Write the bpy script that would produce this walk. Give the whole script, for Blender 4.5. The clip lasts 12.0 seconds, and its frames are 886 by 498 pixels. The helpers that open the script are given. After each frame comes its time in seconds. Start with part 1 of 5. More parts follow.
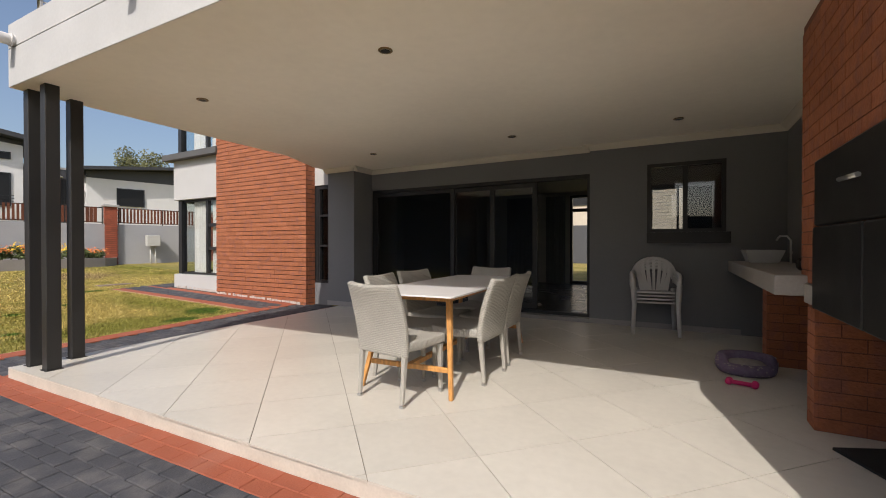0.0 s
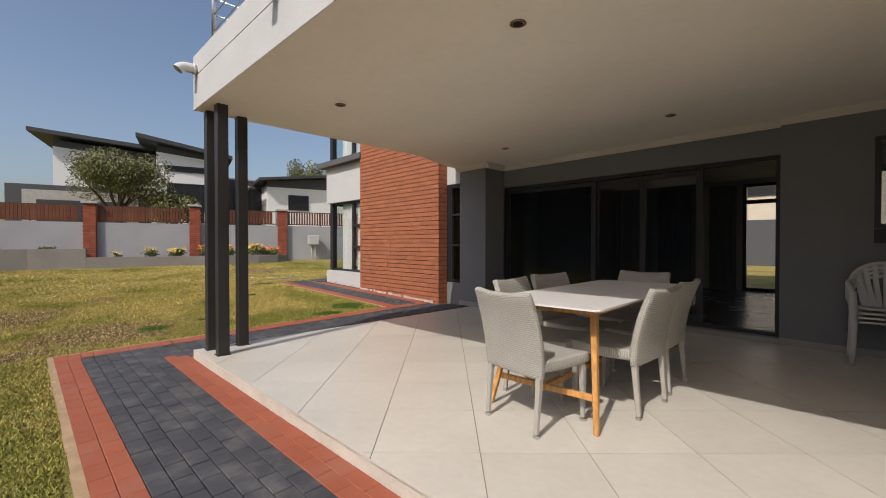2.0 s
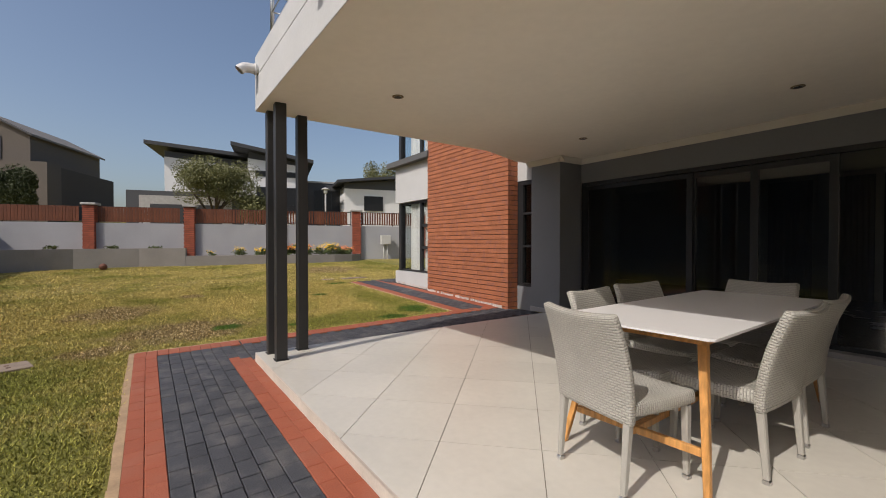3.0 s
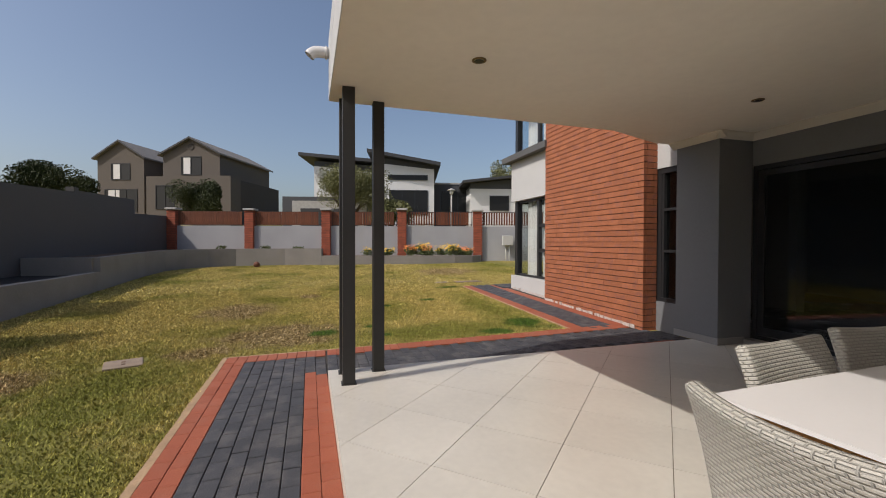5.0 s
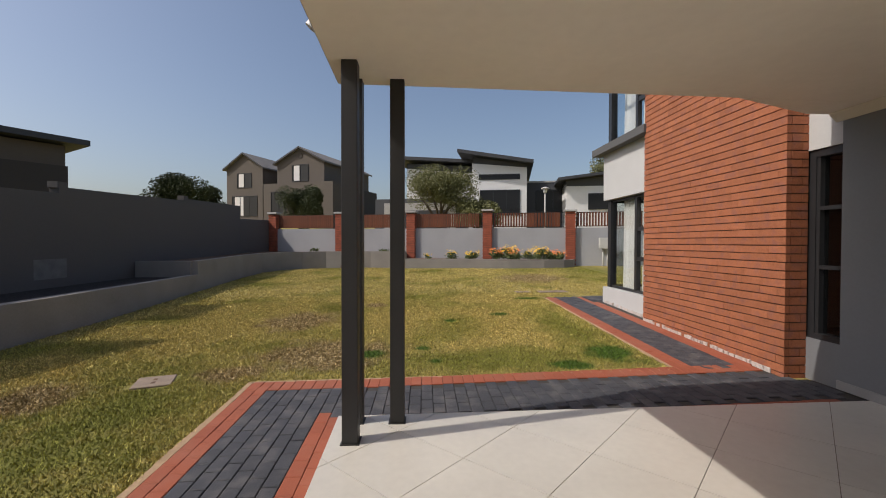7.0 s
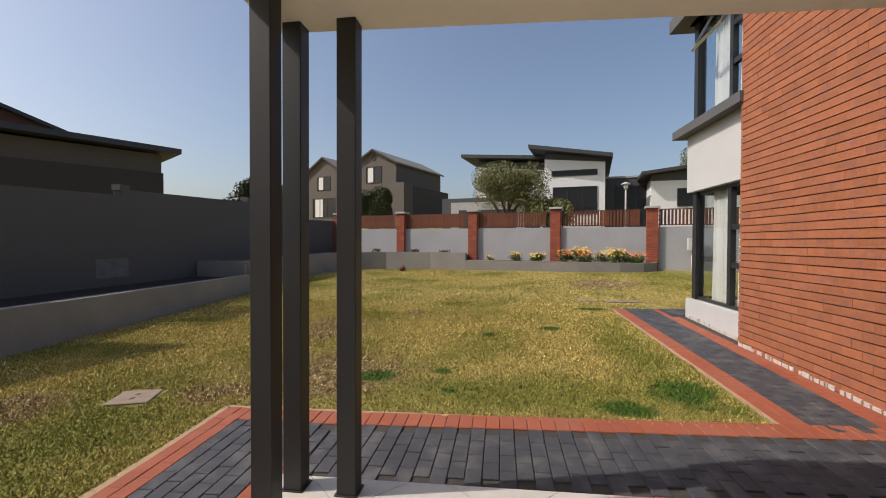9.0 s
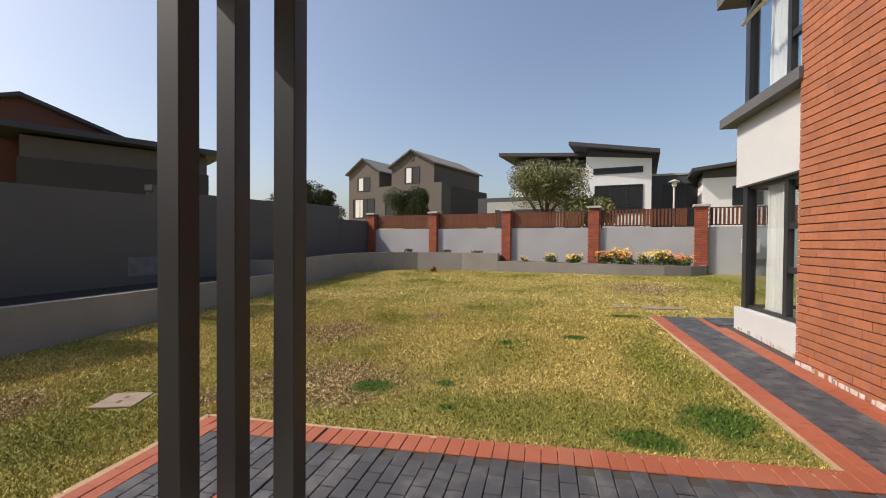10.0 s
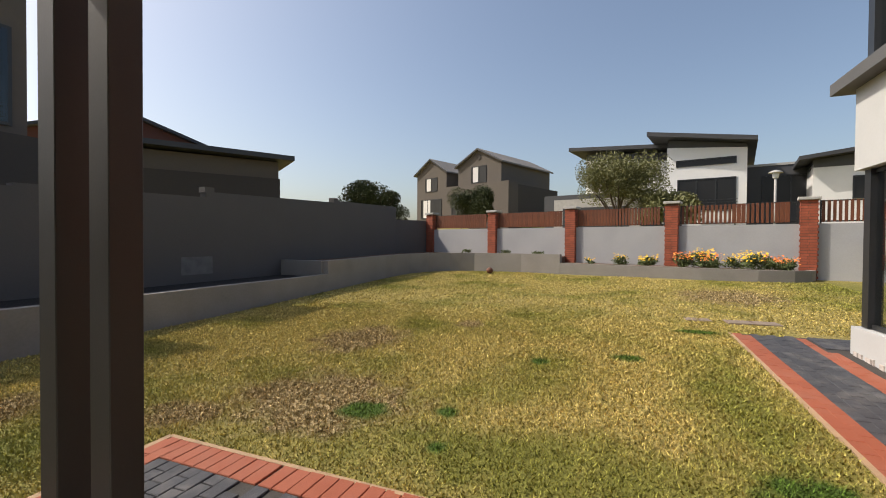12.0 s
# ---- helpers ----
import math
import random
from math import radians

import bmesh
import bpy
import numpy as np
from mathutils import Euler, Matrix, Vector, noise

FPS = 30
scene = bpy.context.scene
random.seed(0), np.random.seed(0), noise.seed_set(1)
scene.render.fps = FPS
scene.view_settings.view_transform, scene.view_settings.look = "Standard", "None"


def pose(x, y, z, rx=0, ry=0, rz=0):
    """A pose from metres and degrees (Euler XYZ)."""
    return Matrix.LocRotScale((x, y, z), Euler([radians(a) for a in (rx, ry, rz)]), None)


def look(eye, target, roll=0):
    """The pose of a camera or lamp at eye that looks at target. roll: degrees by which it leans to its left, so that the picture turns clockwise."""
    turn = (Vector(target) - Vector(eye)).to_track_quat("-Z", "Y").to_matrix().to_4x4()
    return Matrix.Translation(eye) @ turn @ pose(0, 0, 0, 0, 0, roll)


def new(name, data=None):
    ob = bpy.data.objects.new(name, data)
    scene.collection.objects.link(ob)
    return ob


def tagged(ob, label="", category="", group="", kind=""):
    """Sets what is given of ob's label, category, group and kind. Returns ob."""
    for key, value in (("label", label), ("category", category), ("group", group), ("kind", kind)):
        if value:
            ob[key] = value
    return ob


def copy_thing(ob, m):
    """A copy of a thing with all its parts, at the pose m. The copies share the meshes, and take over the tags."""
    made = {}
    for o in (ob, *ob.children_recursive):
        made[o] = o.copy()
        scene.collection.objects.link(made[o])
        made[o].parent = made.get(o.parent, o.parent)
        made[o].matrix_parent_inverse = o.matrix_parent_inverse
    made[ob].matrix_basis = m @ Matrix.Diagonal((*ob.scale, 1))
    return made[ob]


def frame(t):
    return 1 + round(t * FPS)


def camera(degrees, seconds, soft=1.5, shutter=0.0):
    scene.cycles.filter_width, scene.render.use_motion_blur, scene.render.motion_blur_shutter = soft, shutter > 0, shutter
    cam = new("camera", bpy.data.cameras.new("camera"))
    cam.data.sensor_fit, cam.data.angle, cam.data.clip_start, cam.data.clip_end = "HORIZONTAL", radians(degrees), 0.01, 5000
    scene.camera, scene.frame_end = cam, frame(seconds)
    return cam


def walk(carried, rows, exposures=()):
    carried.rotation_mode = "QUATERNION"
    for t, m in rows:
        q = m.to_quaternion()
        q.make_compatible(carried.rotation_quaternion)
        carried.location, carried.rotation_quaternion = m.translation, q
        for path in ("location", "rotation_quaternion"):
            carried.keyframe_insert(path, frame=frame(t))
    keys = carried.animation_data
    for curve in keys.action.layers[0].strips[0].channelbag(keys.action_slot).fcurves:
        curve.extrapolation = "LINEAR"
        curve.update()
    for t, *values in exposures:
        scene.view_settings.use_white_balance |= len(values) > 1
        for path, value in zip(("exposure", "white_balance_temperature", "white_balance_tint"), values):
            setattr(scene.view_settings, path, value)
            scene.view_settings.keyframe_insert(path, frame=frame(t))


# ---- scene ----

# ---------------------------------------------------------------- camera
cam = camera(92.6, 12.0, 1.0)
# The plan below is drawn in paces of 0.945 m; UNIT brings it to metres.
UNIT = 0.945
ROWS = [
    (0.0, -0.525, 0.569, 1.184, 29.03, -0.46, 0.03),
    (0.5, -0.554, 0.609, 1.184, 32.73, -0.47, 0.09),
    (1.0, -0.598, 0.671, 1.186, 37.19, -0.54, 0.10),
    (1.5, -0.669, 0.768, 1.194, 41.74, -0.64, 0.05),
    (2.0, -0.760, 0.897, 1.209, 46.89, -0.71, 0.01),
    (2.5, -0.893, 1.067, 1.227, 51.63, -0.78, -0.02),
    (3.0, -1.058, 1.265, 1.245, 56.72, -0.84, -0.02),
    (3.5, -1.220, 1.461, 1.262, 62.11, -0.87, -0.00),
    (5.5, -1.999, 2.261, 1.328, 77.46, -0.92, -0.13),
    (6.0, -2.234, 2.442, 1.361, 80.82, -0.95, -0.11),
    (6.5, -2.472, 2.620, 1.398, 84.65, -0.97, -0.12),
    (7.0, -2.711, 2.813, 1.437, 87.41, -0.93, -0.10),
    (9.0, -3.756, 3.471, 1.453, 97.79, -0.92, -0.21),
    (9.5, -4.014, 3.649, 1.448, 100.54, -0.91, -0.36),
    (10.0, -4.261, 3.812, 1.447, 103.39, -0.89, -0.46),
    (10.5, -4.479, 3.951, 1.446, 106.34, -0.90, -0.45),
    (11.0, -4.696, 4.063, 1.445, 109.54, -0.91, -0.41),
    (11.5, -4.938, 4.153, 1.445, 111.87, -0.91, -0.41),
    (12.0, -5.200, 4.224, 1.449, 113.18, -0.92, -0.43),
]
EXPOSURES = [(0.0, -0.04, 6900, 13), (1.5, -0.18, 6900, 13), (3.5, -0.33, 6900, 13), (6.0, -0.32, 6900, 13), (9.0, -0.14, 7050, 13), (10.0, 0.10, 7150, 13), (12.0, 0.10, 7350, 11)]
walk(cam, [(t, pose(x * UNIT, y * UNIT, z * UNIT, 90 + pitch, roll, yaw)) for t, x, y, z, yaw, pitch, roll in ROWS], EXPOSURES)

# ---------------------------------------------------------------- light
SUN_DIR = Vector((0.60, -2.53, 2.68)).normalized()
world = bpy.data.worlds.new("sky")
scene.world = world
world.use_nodes = True
wn = world.node_tree
sky = wn.nodes.new("ShaderNodeTexSky")
sky.sky_type = "NISHITA"
sky.sun_disc = False
sky.sun_elevation = math.asin(SUN_DIR.z)
sky.sun_rotation = math.atan2(SUN_DIR.x, SUN_DIR.y)
sky.air_density, sky.dust_density, sky.ozone_density = 1.0, 3.0, 2.6
bg = wn.nodes["Background"]
bg.inputs["Strength"].default_value = 0.162
wn.links.new(sky.outputs["Color"], bg.inputs["Color"])
sun_data = bpy.data.lights.new("sun", "SUN")
sun_data.energy, sun_data.angle, sun_data.color = 3.7, radians(0.5), (1.0, 0.972, 0.935)
sun = new("sun", sun_data)
sun.matrix_world = look(SUN_DIR * 50, (0, 0, 0))


# ---------------------------------------------------------------- materials
def material(name, color, rough=0.6, metal=0.0, var=0.15, scale=3.0, fine=60.0, bump=0.1, spec=0.5, island=0.0, rand=0.0, tint=None, rvar=0.12):
    """A surface with two scales of colour variation, fine relief, and optional variation from piece to piece."""
    m = bpy.data.materials.new(name)
    m.use_nodes = True
    nt = m.node_tree
    N, L = nt.nodes, nt.links
    p = N["Principled BSDF"]
    p.inputs["Metallic"].default_value = metal
    p.inputs["Specular IOR Level"].default_value = spec
    tc = N.new("ShaderNodeTexCoord")
    n1 = N.new("ShaderNodeTexNoise")
    n1.inputs["Scale"].default_value, n1.inputs["Detail"].default_value = scale, 5
    n2 = N.new("ShaderNodeTexNoise")
    n2.inputs["Scale"].default_value, n2.inputs["Detail"].default_value = fine, 3
    geo = N.new("ShaderNodeNewGeometry")
    for n in (n1, n2):
        L.new(geo.outputs["Position"], n.inputs["Vector"])
    add = N.new("ShaderNodeMath")
    add.operation = "MULTIPLY_ADD"
    L.new(n2.outputs["Fac"], add.inputs[0])
    add.inputs[1].default_value = 0.5
    L.new(n1.outputs["Fac"], add.inputs[2])
    ramp = N.new("ShaderNodeMapRange")
    ramp.inputs["From Min"].default_value, ramp.inputs["From Max"].default_value = 0.45, 1.05
    ramp.inputs["To Min"].default_value, ramp.inputs["To Max"].default_value = 1 - var, 1 + var
    L.new(add.outputs[0], ramp.inputs["Value"])
    value = ramp.outputs[0]
    for kind, amount in (("island", island), ("rand", rand)):
        if amount:
            if kind == "island":
                src = geo.outputs["Random Per Island"]
            else:
                oi = N.new("ShaderNodeObjectInfo")
                src = oi.outputs["Random"]
            mr = N.new("ShaderNodeMapRange")
            mr.inputs["To Min"].default_value, mr.inputs["To Max"].default_value = 1 - amount, 1 + amount
            L.new(src, mr.inputs["Value"])
            mul = N.new("ShaderNodeMath")
            mul.operation = "MULTIPLY"
            L.new(value, mul.inputs[0])
            L.new(mr.outputs[0], mul.inputs[1])
            value = mul.outputs[0]
    mix = N.new("ShaderNodeVectorMath")
    mix.operation = "SCALE"
    L.new(value, mix.inputs["Scale"])
    if tint:
        blend = N.new("ShaderNodeMix")
        blend.data_type = "RGBA"
        blend.inputs["A"].default_value, blend.inputs["B"].default_value = (*color, 1), (*tint, 1)
        mr = N.new("ShaderNodeMapRange")
        mr.inputs["From Min"].default_value, mr.inputs["From Max"].default_value = 0.48, 0.66
        L.new(n1.outputs["Fac"], mr.inputs["Value"])
        L.new(mr.outputs[0], blend.inputs["Factor"])
        L.new(blend.outputs["Result"], mix.inputs[0])
    else:
        mix.inputs[0].default_value = color
    L.new(mix.outputs[0], p.inputs["Base Color"])
    rr = N.new("ShaderNodeMapRange")
    rr.inputs["To Min"].default_value, rr.inputs["To Max"].default_value = max(0.02, rough - rvar), min(1, rough + rvar)
    L.new(n1.outputs["Fac"], rr.inputs["Value"])
    L.new(rr.outputs[0], p.inputs["Roughness"])
    if bump:
        b = N.new("ShaderNodeBump")
        b.inputs["Strength"].default_value, b.inputs["Distance"].default_value = bump, 0.01
        L.new(n2.outputs["Fac"], b.inputs["Height"])
        L.new(b.outputs[0], p.inputs["Normal"])
    return m


def glass_material(name, tone=(1, 1, 1), gloss=0.0, mirror=0.12):
    """A thin pane: clear, with a faint mirror that grows at a glancing angle."""
    m = bpy.data.materials.new(name)
    m.use_nodes = True
    N, L = m.node_tree.nodes, m.node_tree.links
    N.remove(N["Principled BSDF"])
    out = N["Material Output"]
    tr, gl, mix, lw = (N.new("ShaderNode" + k) for k in ("BsdfTransparent", "BsdfGlossy", "MixShader", "LayerWeight"))
    tr.inputs["Color"].default_value = (*tone, 1)
    gl.inputs["Roughness"].default_value = gloss
    gl.inputs["Color"].default_value = (0.9, 0.95, 1.0, 1)
    lw.inputs["Blend"].default_value = 0.5
    power, scale_up = N.new("ShaderNodeMath"), N.new("ShaderNodeMath")
    power.operation, scale_up.operation = "POWER", "MULTIPLY_ADD"
    power.inputs[1].default_value = 4.0
    L.new(lw.outputs["Facing"], power.inputs[0])
    L.new(power.outputs[0], scale_up.inputs[0])
    scale_up.inputs[1].default_value, scale_up.inputs[2].default_value = 0.8, mirror * 0.35
    L.new(scale_up.outputs[0], mix.inputs[0])
    L.new(tr.outputs[0], mix.inputs[1])
    L.new(gl.outputs[0], mix.inputs[2])
    L.new(mix.outputs[0], out.inputs["Surface"])
    return m


def wicker_material():
    m = material("wicker", (0.47, 0.455, 0.405), 0.5, var=0.08, scale=8, fine=150, bump=0)
    N, L = m.node_tree.nodes, m.node_tree.links
    p = N["Principled BSDF"]
    uv = N.new("ShaderNodeTexCoord")
    ck = N.new("ShaderNodeTexBrick")
    ck.inputs["Scale"].default_value = 1.0
    ck.inputs["Mortar Size"].default_value = 0.004
    ck.inputs["Mortar Smooth"].default_value = 0.9
    ck.inputs["Brick Width"].default_value = 0.034
    ck.inputs["Row Height"].default_value = 0.0145
    L.new(uv.outputs["UV"], ck.inputs["Vector"])
    b = N.new("ShaderNodeBump")
    b.inputs["Strength"].default_value, b.inputs["Distance"].default_value = 0.9, 0.005
    b.invert = True
    L.new(ck.outputs["Fac"], b.inputs["Height"])
    L.new(b.outputs[0], p.inputs["Normal"])
    src = p.inputs["Base Color"].links[0].from_socket
    mr = N.new("ShaderNodeMapRange")
    mr.inputs["To Min"].default_value, mr.inputs["To Max"].default_value = 1.0, 0.80
    L.new(ck.outputs["Fac"], mr.inputs["Value"])
    v = N.new("ShaderNodeVectorMath")
    v.operation = "SCALE"
    L.new(src, v.inputs[0])
    L.new(mr.outputs[0], v.inputs["Scale"])
    L.new(v.outputs[0], p.inputs["Base Color"])
    return m


def wood_material(name, color, rough=0.45, stretch=(30, 30, 2.5), var=0.3):
    m = material(name, color, rough, var=0.08, scale=4, fine=120, bump=0.05, rand=0.12)
    N, L = m.node_tree.nodes, m.node_tree.links
    p = N["Principled BSDF"]
    tc, mp, n = N.new("ShaderNodeTexCoord"), N.new("ShaderNodeMapping"), N.new("ShaderNodeTexNoise")
    mp.inputs["Scale"].default_value = stretch
    n.inputs["Scale"].default_value, n.inputs["Detail"].default_value = 1.5, 6
    L.new(tc.outputs["Object"], mp.inputs["Vector"])
    L.new(mp.outputs[0], n.inputs["Vector"])
    mr = N.new("ShaderNodeMapRange")
    mr.inputs["From Min"].default_value, mr.inputs["From Max"].default_value = 0.3, 0.7
    mr.inputs["To Min"].default_value, mr.inputs["To Max"].default_value = 1 - var, 1 + var
    L.new(n.outputs["Fac"], mr.inputs["Value"])
    v = N.new("ShaderNodeVectorMath")
    v.operation = "SCALE"
    L.new(p.inputs["Base Color"].links[0].from_socket, v.inputs[0])
    L.new(mr.outputs[0], v.inputs["Scale"])
    L.new(v.outputs[0], p.inputs["Base Color"])
    return m


def grass_material(name, bright=1.0):
    """Half-dormant lawn: straw and green in patches, with worn, dry spots and a few lush clumps at fixed places."""
    m = bpy.data.materials.new(name)
    m.use_nodes = True
    N, L = m.node_tree.nodes, m.node_tree.links
    p = N["Principled BSDF"]
    p.inputs["Roughness"].default_value = 0.85
    p.inputs["Specular IOR Level"].default_value = 0.2
    geo = N.new("ShaderNodeNewGeometry")

    def noise_fac(scale, detail, lo, hi, rough=0.6):
        n = N.new("ShaderNodeTexNoise")
        n.inputs["Scale"].default_value, n.inputs["Detail"].default_value, n.inputs["Roughness"].default_value = scale, detail, rough
        L.new(geo.outputs["Position"], n.inputs["Vector"])
        r = N.new("ShaderNodeMapRange")
        r.inputs["From Min"].default_value, r.inputs["From Max"].default_value = lo, hi
        L.new(n.outputs["Fac"], r.inputs["Value"])
        return r.outputs[0]

    def blend(fac, a, b):
        x = N.new("ShaderNodeMix")
        x.data_type = "RGBA"
        L.new(fac, x.inputs["Factor"])
        for key, val in (("A", a), ("B", b)):
            if isinstance(val, tuple):
                x.inputs[key].default_value = (*[c * bright for c in val], 1)
            else:
                L.new(val, x.inputs[key])
        return x.outputs["Result"]

    def spot(cx, cy, rx, ry, soft=0.5):
        sub, sc, ln = (N.new("ShaderNodeVectorMath") for _ in range(3))
        sub.operation, sc.operation, ln.operation = "SUBTRACT", "MULTIPLY", "LENGTH"
        L.new(geo.outputs["Position"], sub.inputs[0])
        sub.inputs[1].default_value = (cx * UNIT, cy * UNIT, 0)
        L.new(sub.outputs[0], sc.inputs[0])
        sc.inputs[1].default_value = (1 / (rx * UNIT), 1 / (ry * UNIT), 0)
        L.new(sc.outputs[0], ln.inputs[0])
        n = N.new("ShaderNodeTexNoise")
        n.inputs["Scale"].default_value, n.inputs["Detail"].default_value = 3.5, 6
        L.new(geo.outputs["Position"], n.inputs["Vector"])
        a = N.new("ShaderNodeMath")
        a.operation = "MULTIPLY_ADD"
        L.new(n.outputs["Fac"], a.inputs[0])
        a.inputs[1].default_value = 1.6
        L.new(ln.outputs["Value"], a.inputs[2])
        r = N.new("ShaderNodeMapRange")
        r.inputs["From Min"].default_value, r.inputs["From Max"].default_value = 1.9, 1.9 - soft
        L.new(a.outputs[0], r.inputs["Value"])
        return r.outputs[0]

    straw, olive, green, lush = (0.52, 0.415, 0.15), (0.27, 0.225, 0.066), (0.225, 0.215, 0.048), (0.07, 0.125, 0.02)
    c = blend(noise_fac(30, 6, 0.42, 0.58), straw, olive)
    c = blend(noise_fac(0.55, 4, 0.47, 0.66), c, green)
    for cx, cy, rx, ry in ((-6.3, -0.1, 2.6, 1.2), (-4.0, 0.0, 2.2, 1.5), (-8.0, 3.4, 0.7, 2.6), (-9.6, 5.2, 2.4, 0.6), (-19.0, 9.2, 3.0, 1.6)):
        c = blend(spot(cx, cy, rx, ry, 0.9), c, (0.21, 0.21, 0.048))
    dry = (0.62, 0.49, 0.27)
    for cx, cy, rx, ry in ((-10.7, 0.5, 0.9, 0.75), (-8.5, 1.5, 0.8, 1.05), (-16.9, 6.5, 1.3, 1.2), (-7.75, 0.55, 0.35, 0.45), (-12.2, 1.75, 0.3, 0.3), (-7.1, -1.2, 0.5, 0.5)):
        dark = blend(noise_fac(30, 5, 0.47, 0.62), (0.17, 0.12, 0.045), dry)
        c = blend(spot(cx, cy, rx, ry), c, dark)
    for cx, cy, rx, ry in ((-8.2, 5.3, 0.45, 0.35), (-8.65, 2.82, 0.13, 0.13), (-8.05, 2.95, 0.12, 0.12), (-10.9, 4.3, 0.16, 0.2), (-8.4, 2.1, 0.2, 0.25), (-12.7, 5.2, 0.15, 0.35), (-10.4, 3.3, 0.12, 0.12), (-7.75, 4.6, 0.2, 0.3)):
        c = blend(spot(cx, cy, rx, ry), c, lush)
    v = N.new("ShaderNodeMapRange")
    L.new(geo.outputs["Random Per Island"], v.inputs["Value"])
    v.inputs["To Min"].default_value, v.inputs["To Max"].default_value = 0.45, 1.62
    s = N.new("ShaderNodeVectorMath")
    s.operation = "SCALE"
    L.new(c, s.inputs[0])
    L.new(v.outputs[0], s.inputs["Scale"])
    L.new(s.outputs[0], p.inputs["Base Color"])
    n = N.new("ShaderNodeTexNoise")
    n.inputs["Scale"].default_value, n.inputs["Detail"].default_value = 45, 5
    L.new(geo.outputs["Position"], n.inputs["Vector"])
    b = N.new("ShaderNodeBump")
    b.inputs["Strength"].default_value, b.inputs["Distance"].default_value = 0.9, 0.03
    L.new(n.outputs["Fac"], b.inputs["Height"])
    L.new(b.outputs[0], p.inputs["Normal"])
    return m


M_TILE = material("porcelain_tile", (0.565, 0.54, 0.478), 0.34, var=0.09, scale=1.6, fine=18, bump=0.02, rand=0.04, rvar=0.06)
M_GROUT = material("grout", (0.22, 0.19, 0.15), 0.9, var=0.2, scale=6)
M_EDGE = material("patio_edge_render", (0.55, 0.51, 0.44), 0.8, var=0.15, scale=5)
M_SOFFIT = material("cream_soffit_paint", (0.90, 0.85, 0.755), 0.75, var=0.05, scale=0.8, fine=12, bump=0.04)
M_CORNICE = material("cornice_paint", (0.70, 0.65, 0.56), 0.7, var=0.04)
M_FASCIA = material("fascia_paint", (0.53, 0.535, 0.53), 0.75, var=0.07, scale=2, fine=40, bump=0.08)
M_WHITE = material("white_wall_paint", (0.50, 0.505, 0.50), 0.75, var=0.05, scale=2, fine=40, bump=0.06)
M_GREY = material("grey_wall_paint", (0.18, 0.186, 0.196), 0.75, var=0.06, scale=1.5, fine=40, bump=0.06)
M_SKIRT = material("grey_skirting", (0.30, 0.29, 0.28), 0.5, var=0.06)
M_POST = material("charcoal_steel_paint", (0.026, 0.025, 0.024), 0.5, var=0.12, scale=3, fine=90, bump=0.03)
M_FRAME = material("black_aluminium", (0.022, 0.023, 0.025), 0.4, var=0.1, bump=0.0)
M_LEDGE = material("charcoal_ledge", (0.10, 0.10, 0.10), 0.7, var=0.1)
M_BRICK = material("face_brick", (0.365, 0.125, 0.056), 0.85, var=0.28, scale=9, fine=60, bump=0.55, rand=0.11, tint=(0.25, 0.095, 0.06))
M_BRICKJ = material("face_brick_joined", (0.365, 0.125, 0.056), 0.85, var=0.28, scale=9, fine=60, bump=0.55, island=0.11, tint=(0.25, 0.095, 0.06))
M_MORTAR = material("brick_mortar", (0.12, 0.062, 0.042), 0.95, var=0.25, scale=9, bump=0.4)
M_JOINT = material("barbecue_joint", (0.17, 0.07, 0.045), 0.95, var=0.2, scale=9, bump=0.3)
M_PAVE_B = material("charcoal_paver", (0.052, 0.054, 0.062), 0.8, var=0.22, scale=6, fine=90, bump=0.35, rand=0.11, tint=(0.085, 0.083, 0.085))
M_PAVE_R = material("red_paver", (0.315, 0.085, 0.042), 0.8, var=0.14, scale=3, fine=90, bump=0.3, rand=0.05, tint=(0.29, 0.095, 0.055))
M_PAVEJ = material("paver_joint", (0.05, 0.045, 0.04), 0.95, var=0.3, scale=10, bump=0.4)
M_KERB = material("sand_kerb", (0.38, 0.26, 0.155), 0.9, var=0.25, scale=8, bump=0.4)
M_EFFLO = material("lime_streak", (0.52, 0.46, 0.42), 0.9, var=0.3, scale=25, bump=0.3)
M_PATCH = material("paler_wall_paint", (0.145, 0.145, 0.145), 0.85, var=0.3, scale=5)
# Yard wall paint darkened: the sunless side's shade is put into the colour.
M_YARDSHADE = material("garden_wall_shade_paint", (0.098, 0.092, 0.088), 0.8, var=0.10, scale=1.0, fine=30, bump=0.08)
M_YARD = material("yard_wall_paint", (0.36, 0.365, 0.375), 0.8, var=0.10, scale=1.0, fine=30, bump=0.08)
M_PLANTER = material("planter_render", (0.25, 0.232, 0.212), 0.85, var=0.15, scale=1.5, fine=30, bump=0.12)
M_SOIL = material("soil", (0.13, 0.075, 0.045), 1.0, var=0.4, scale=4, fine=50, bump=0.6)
# Dark soil, blackened further to carry the shade below the boundary wall.
M_SHADESOIL = material("dark_shaded_soil", (0.018, 0.013, 0.010), 1.0, var=0.4, scale=5, fine=50, bump=0.7)
M_CAP = material("concrete_cap", (0.42, 0.41, 0.39), 0.85, var=0.15, scale=6)
M_PILLAR = material("pillar_brick", (0.33, 0.085, 0.045), 0.85, var=0.2, scale=6, fine=60, bump=0.3, island=0.15)
M_SLAT = wood_material("stained_slat", (0.14, 0.042, 0.016), 0.55)
M_TABLELEG = wood_material("honey_wood", (0.50, 0.245, 0.075), 0.4)
M_TABLETOP = material("white_table_top", (0.74, 0.73, 0.72), 0.30, var=0.02, bump=0.0, rvar=0.02)
M_WICKER = wicker_material()
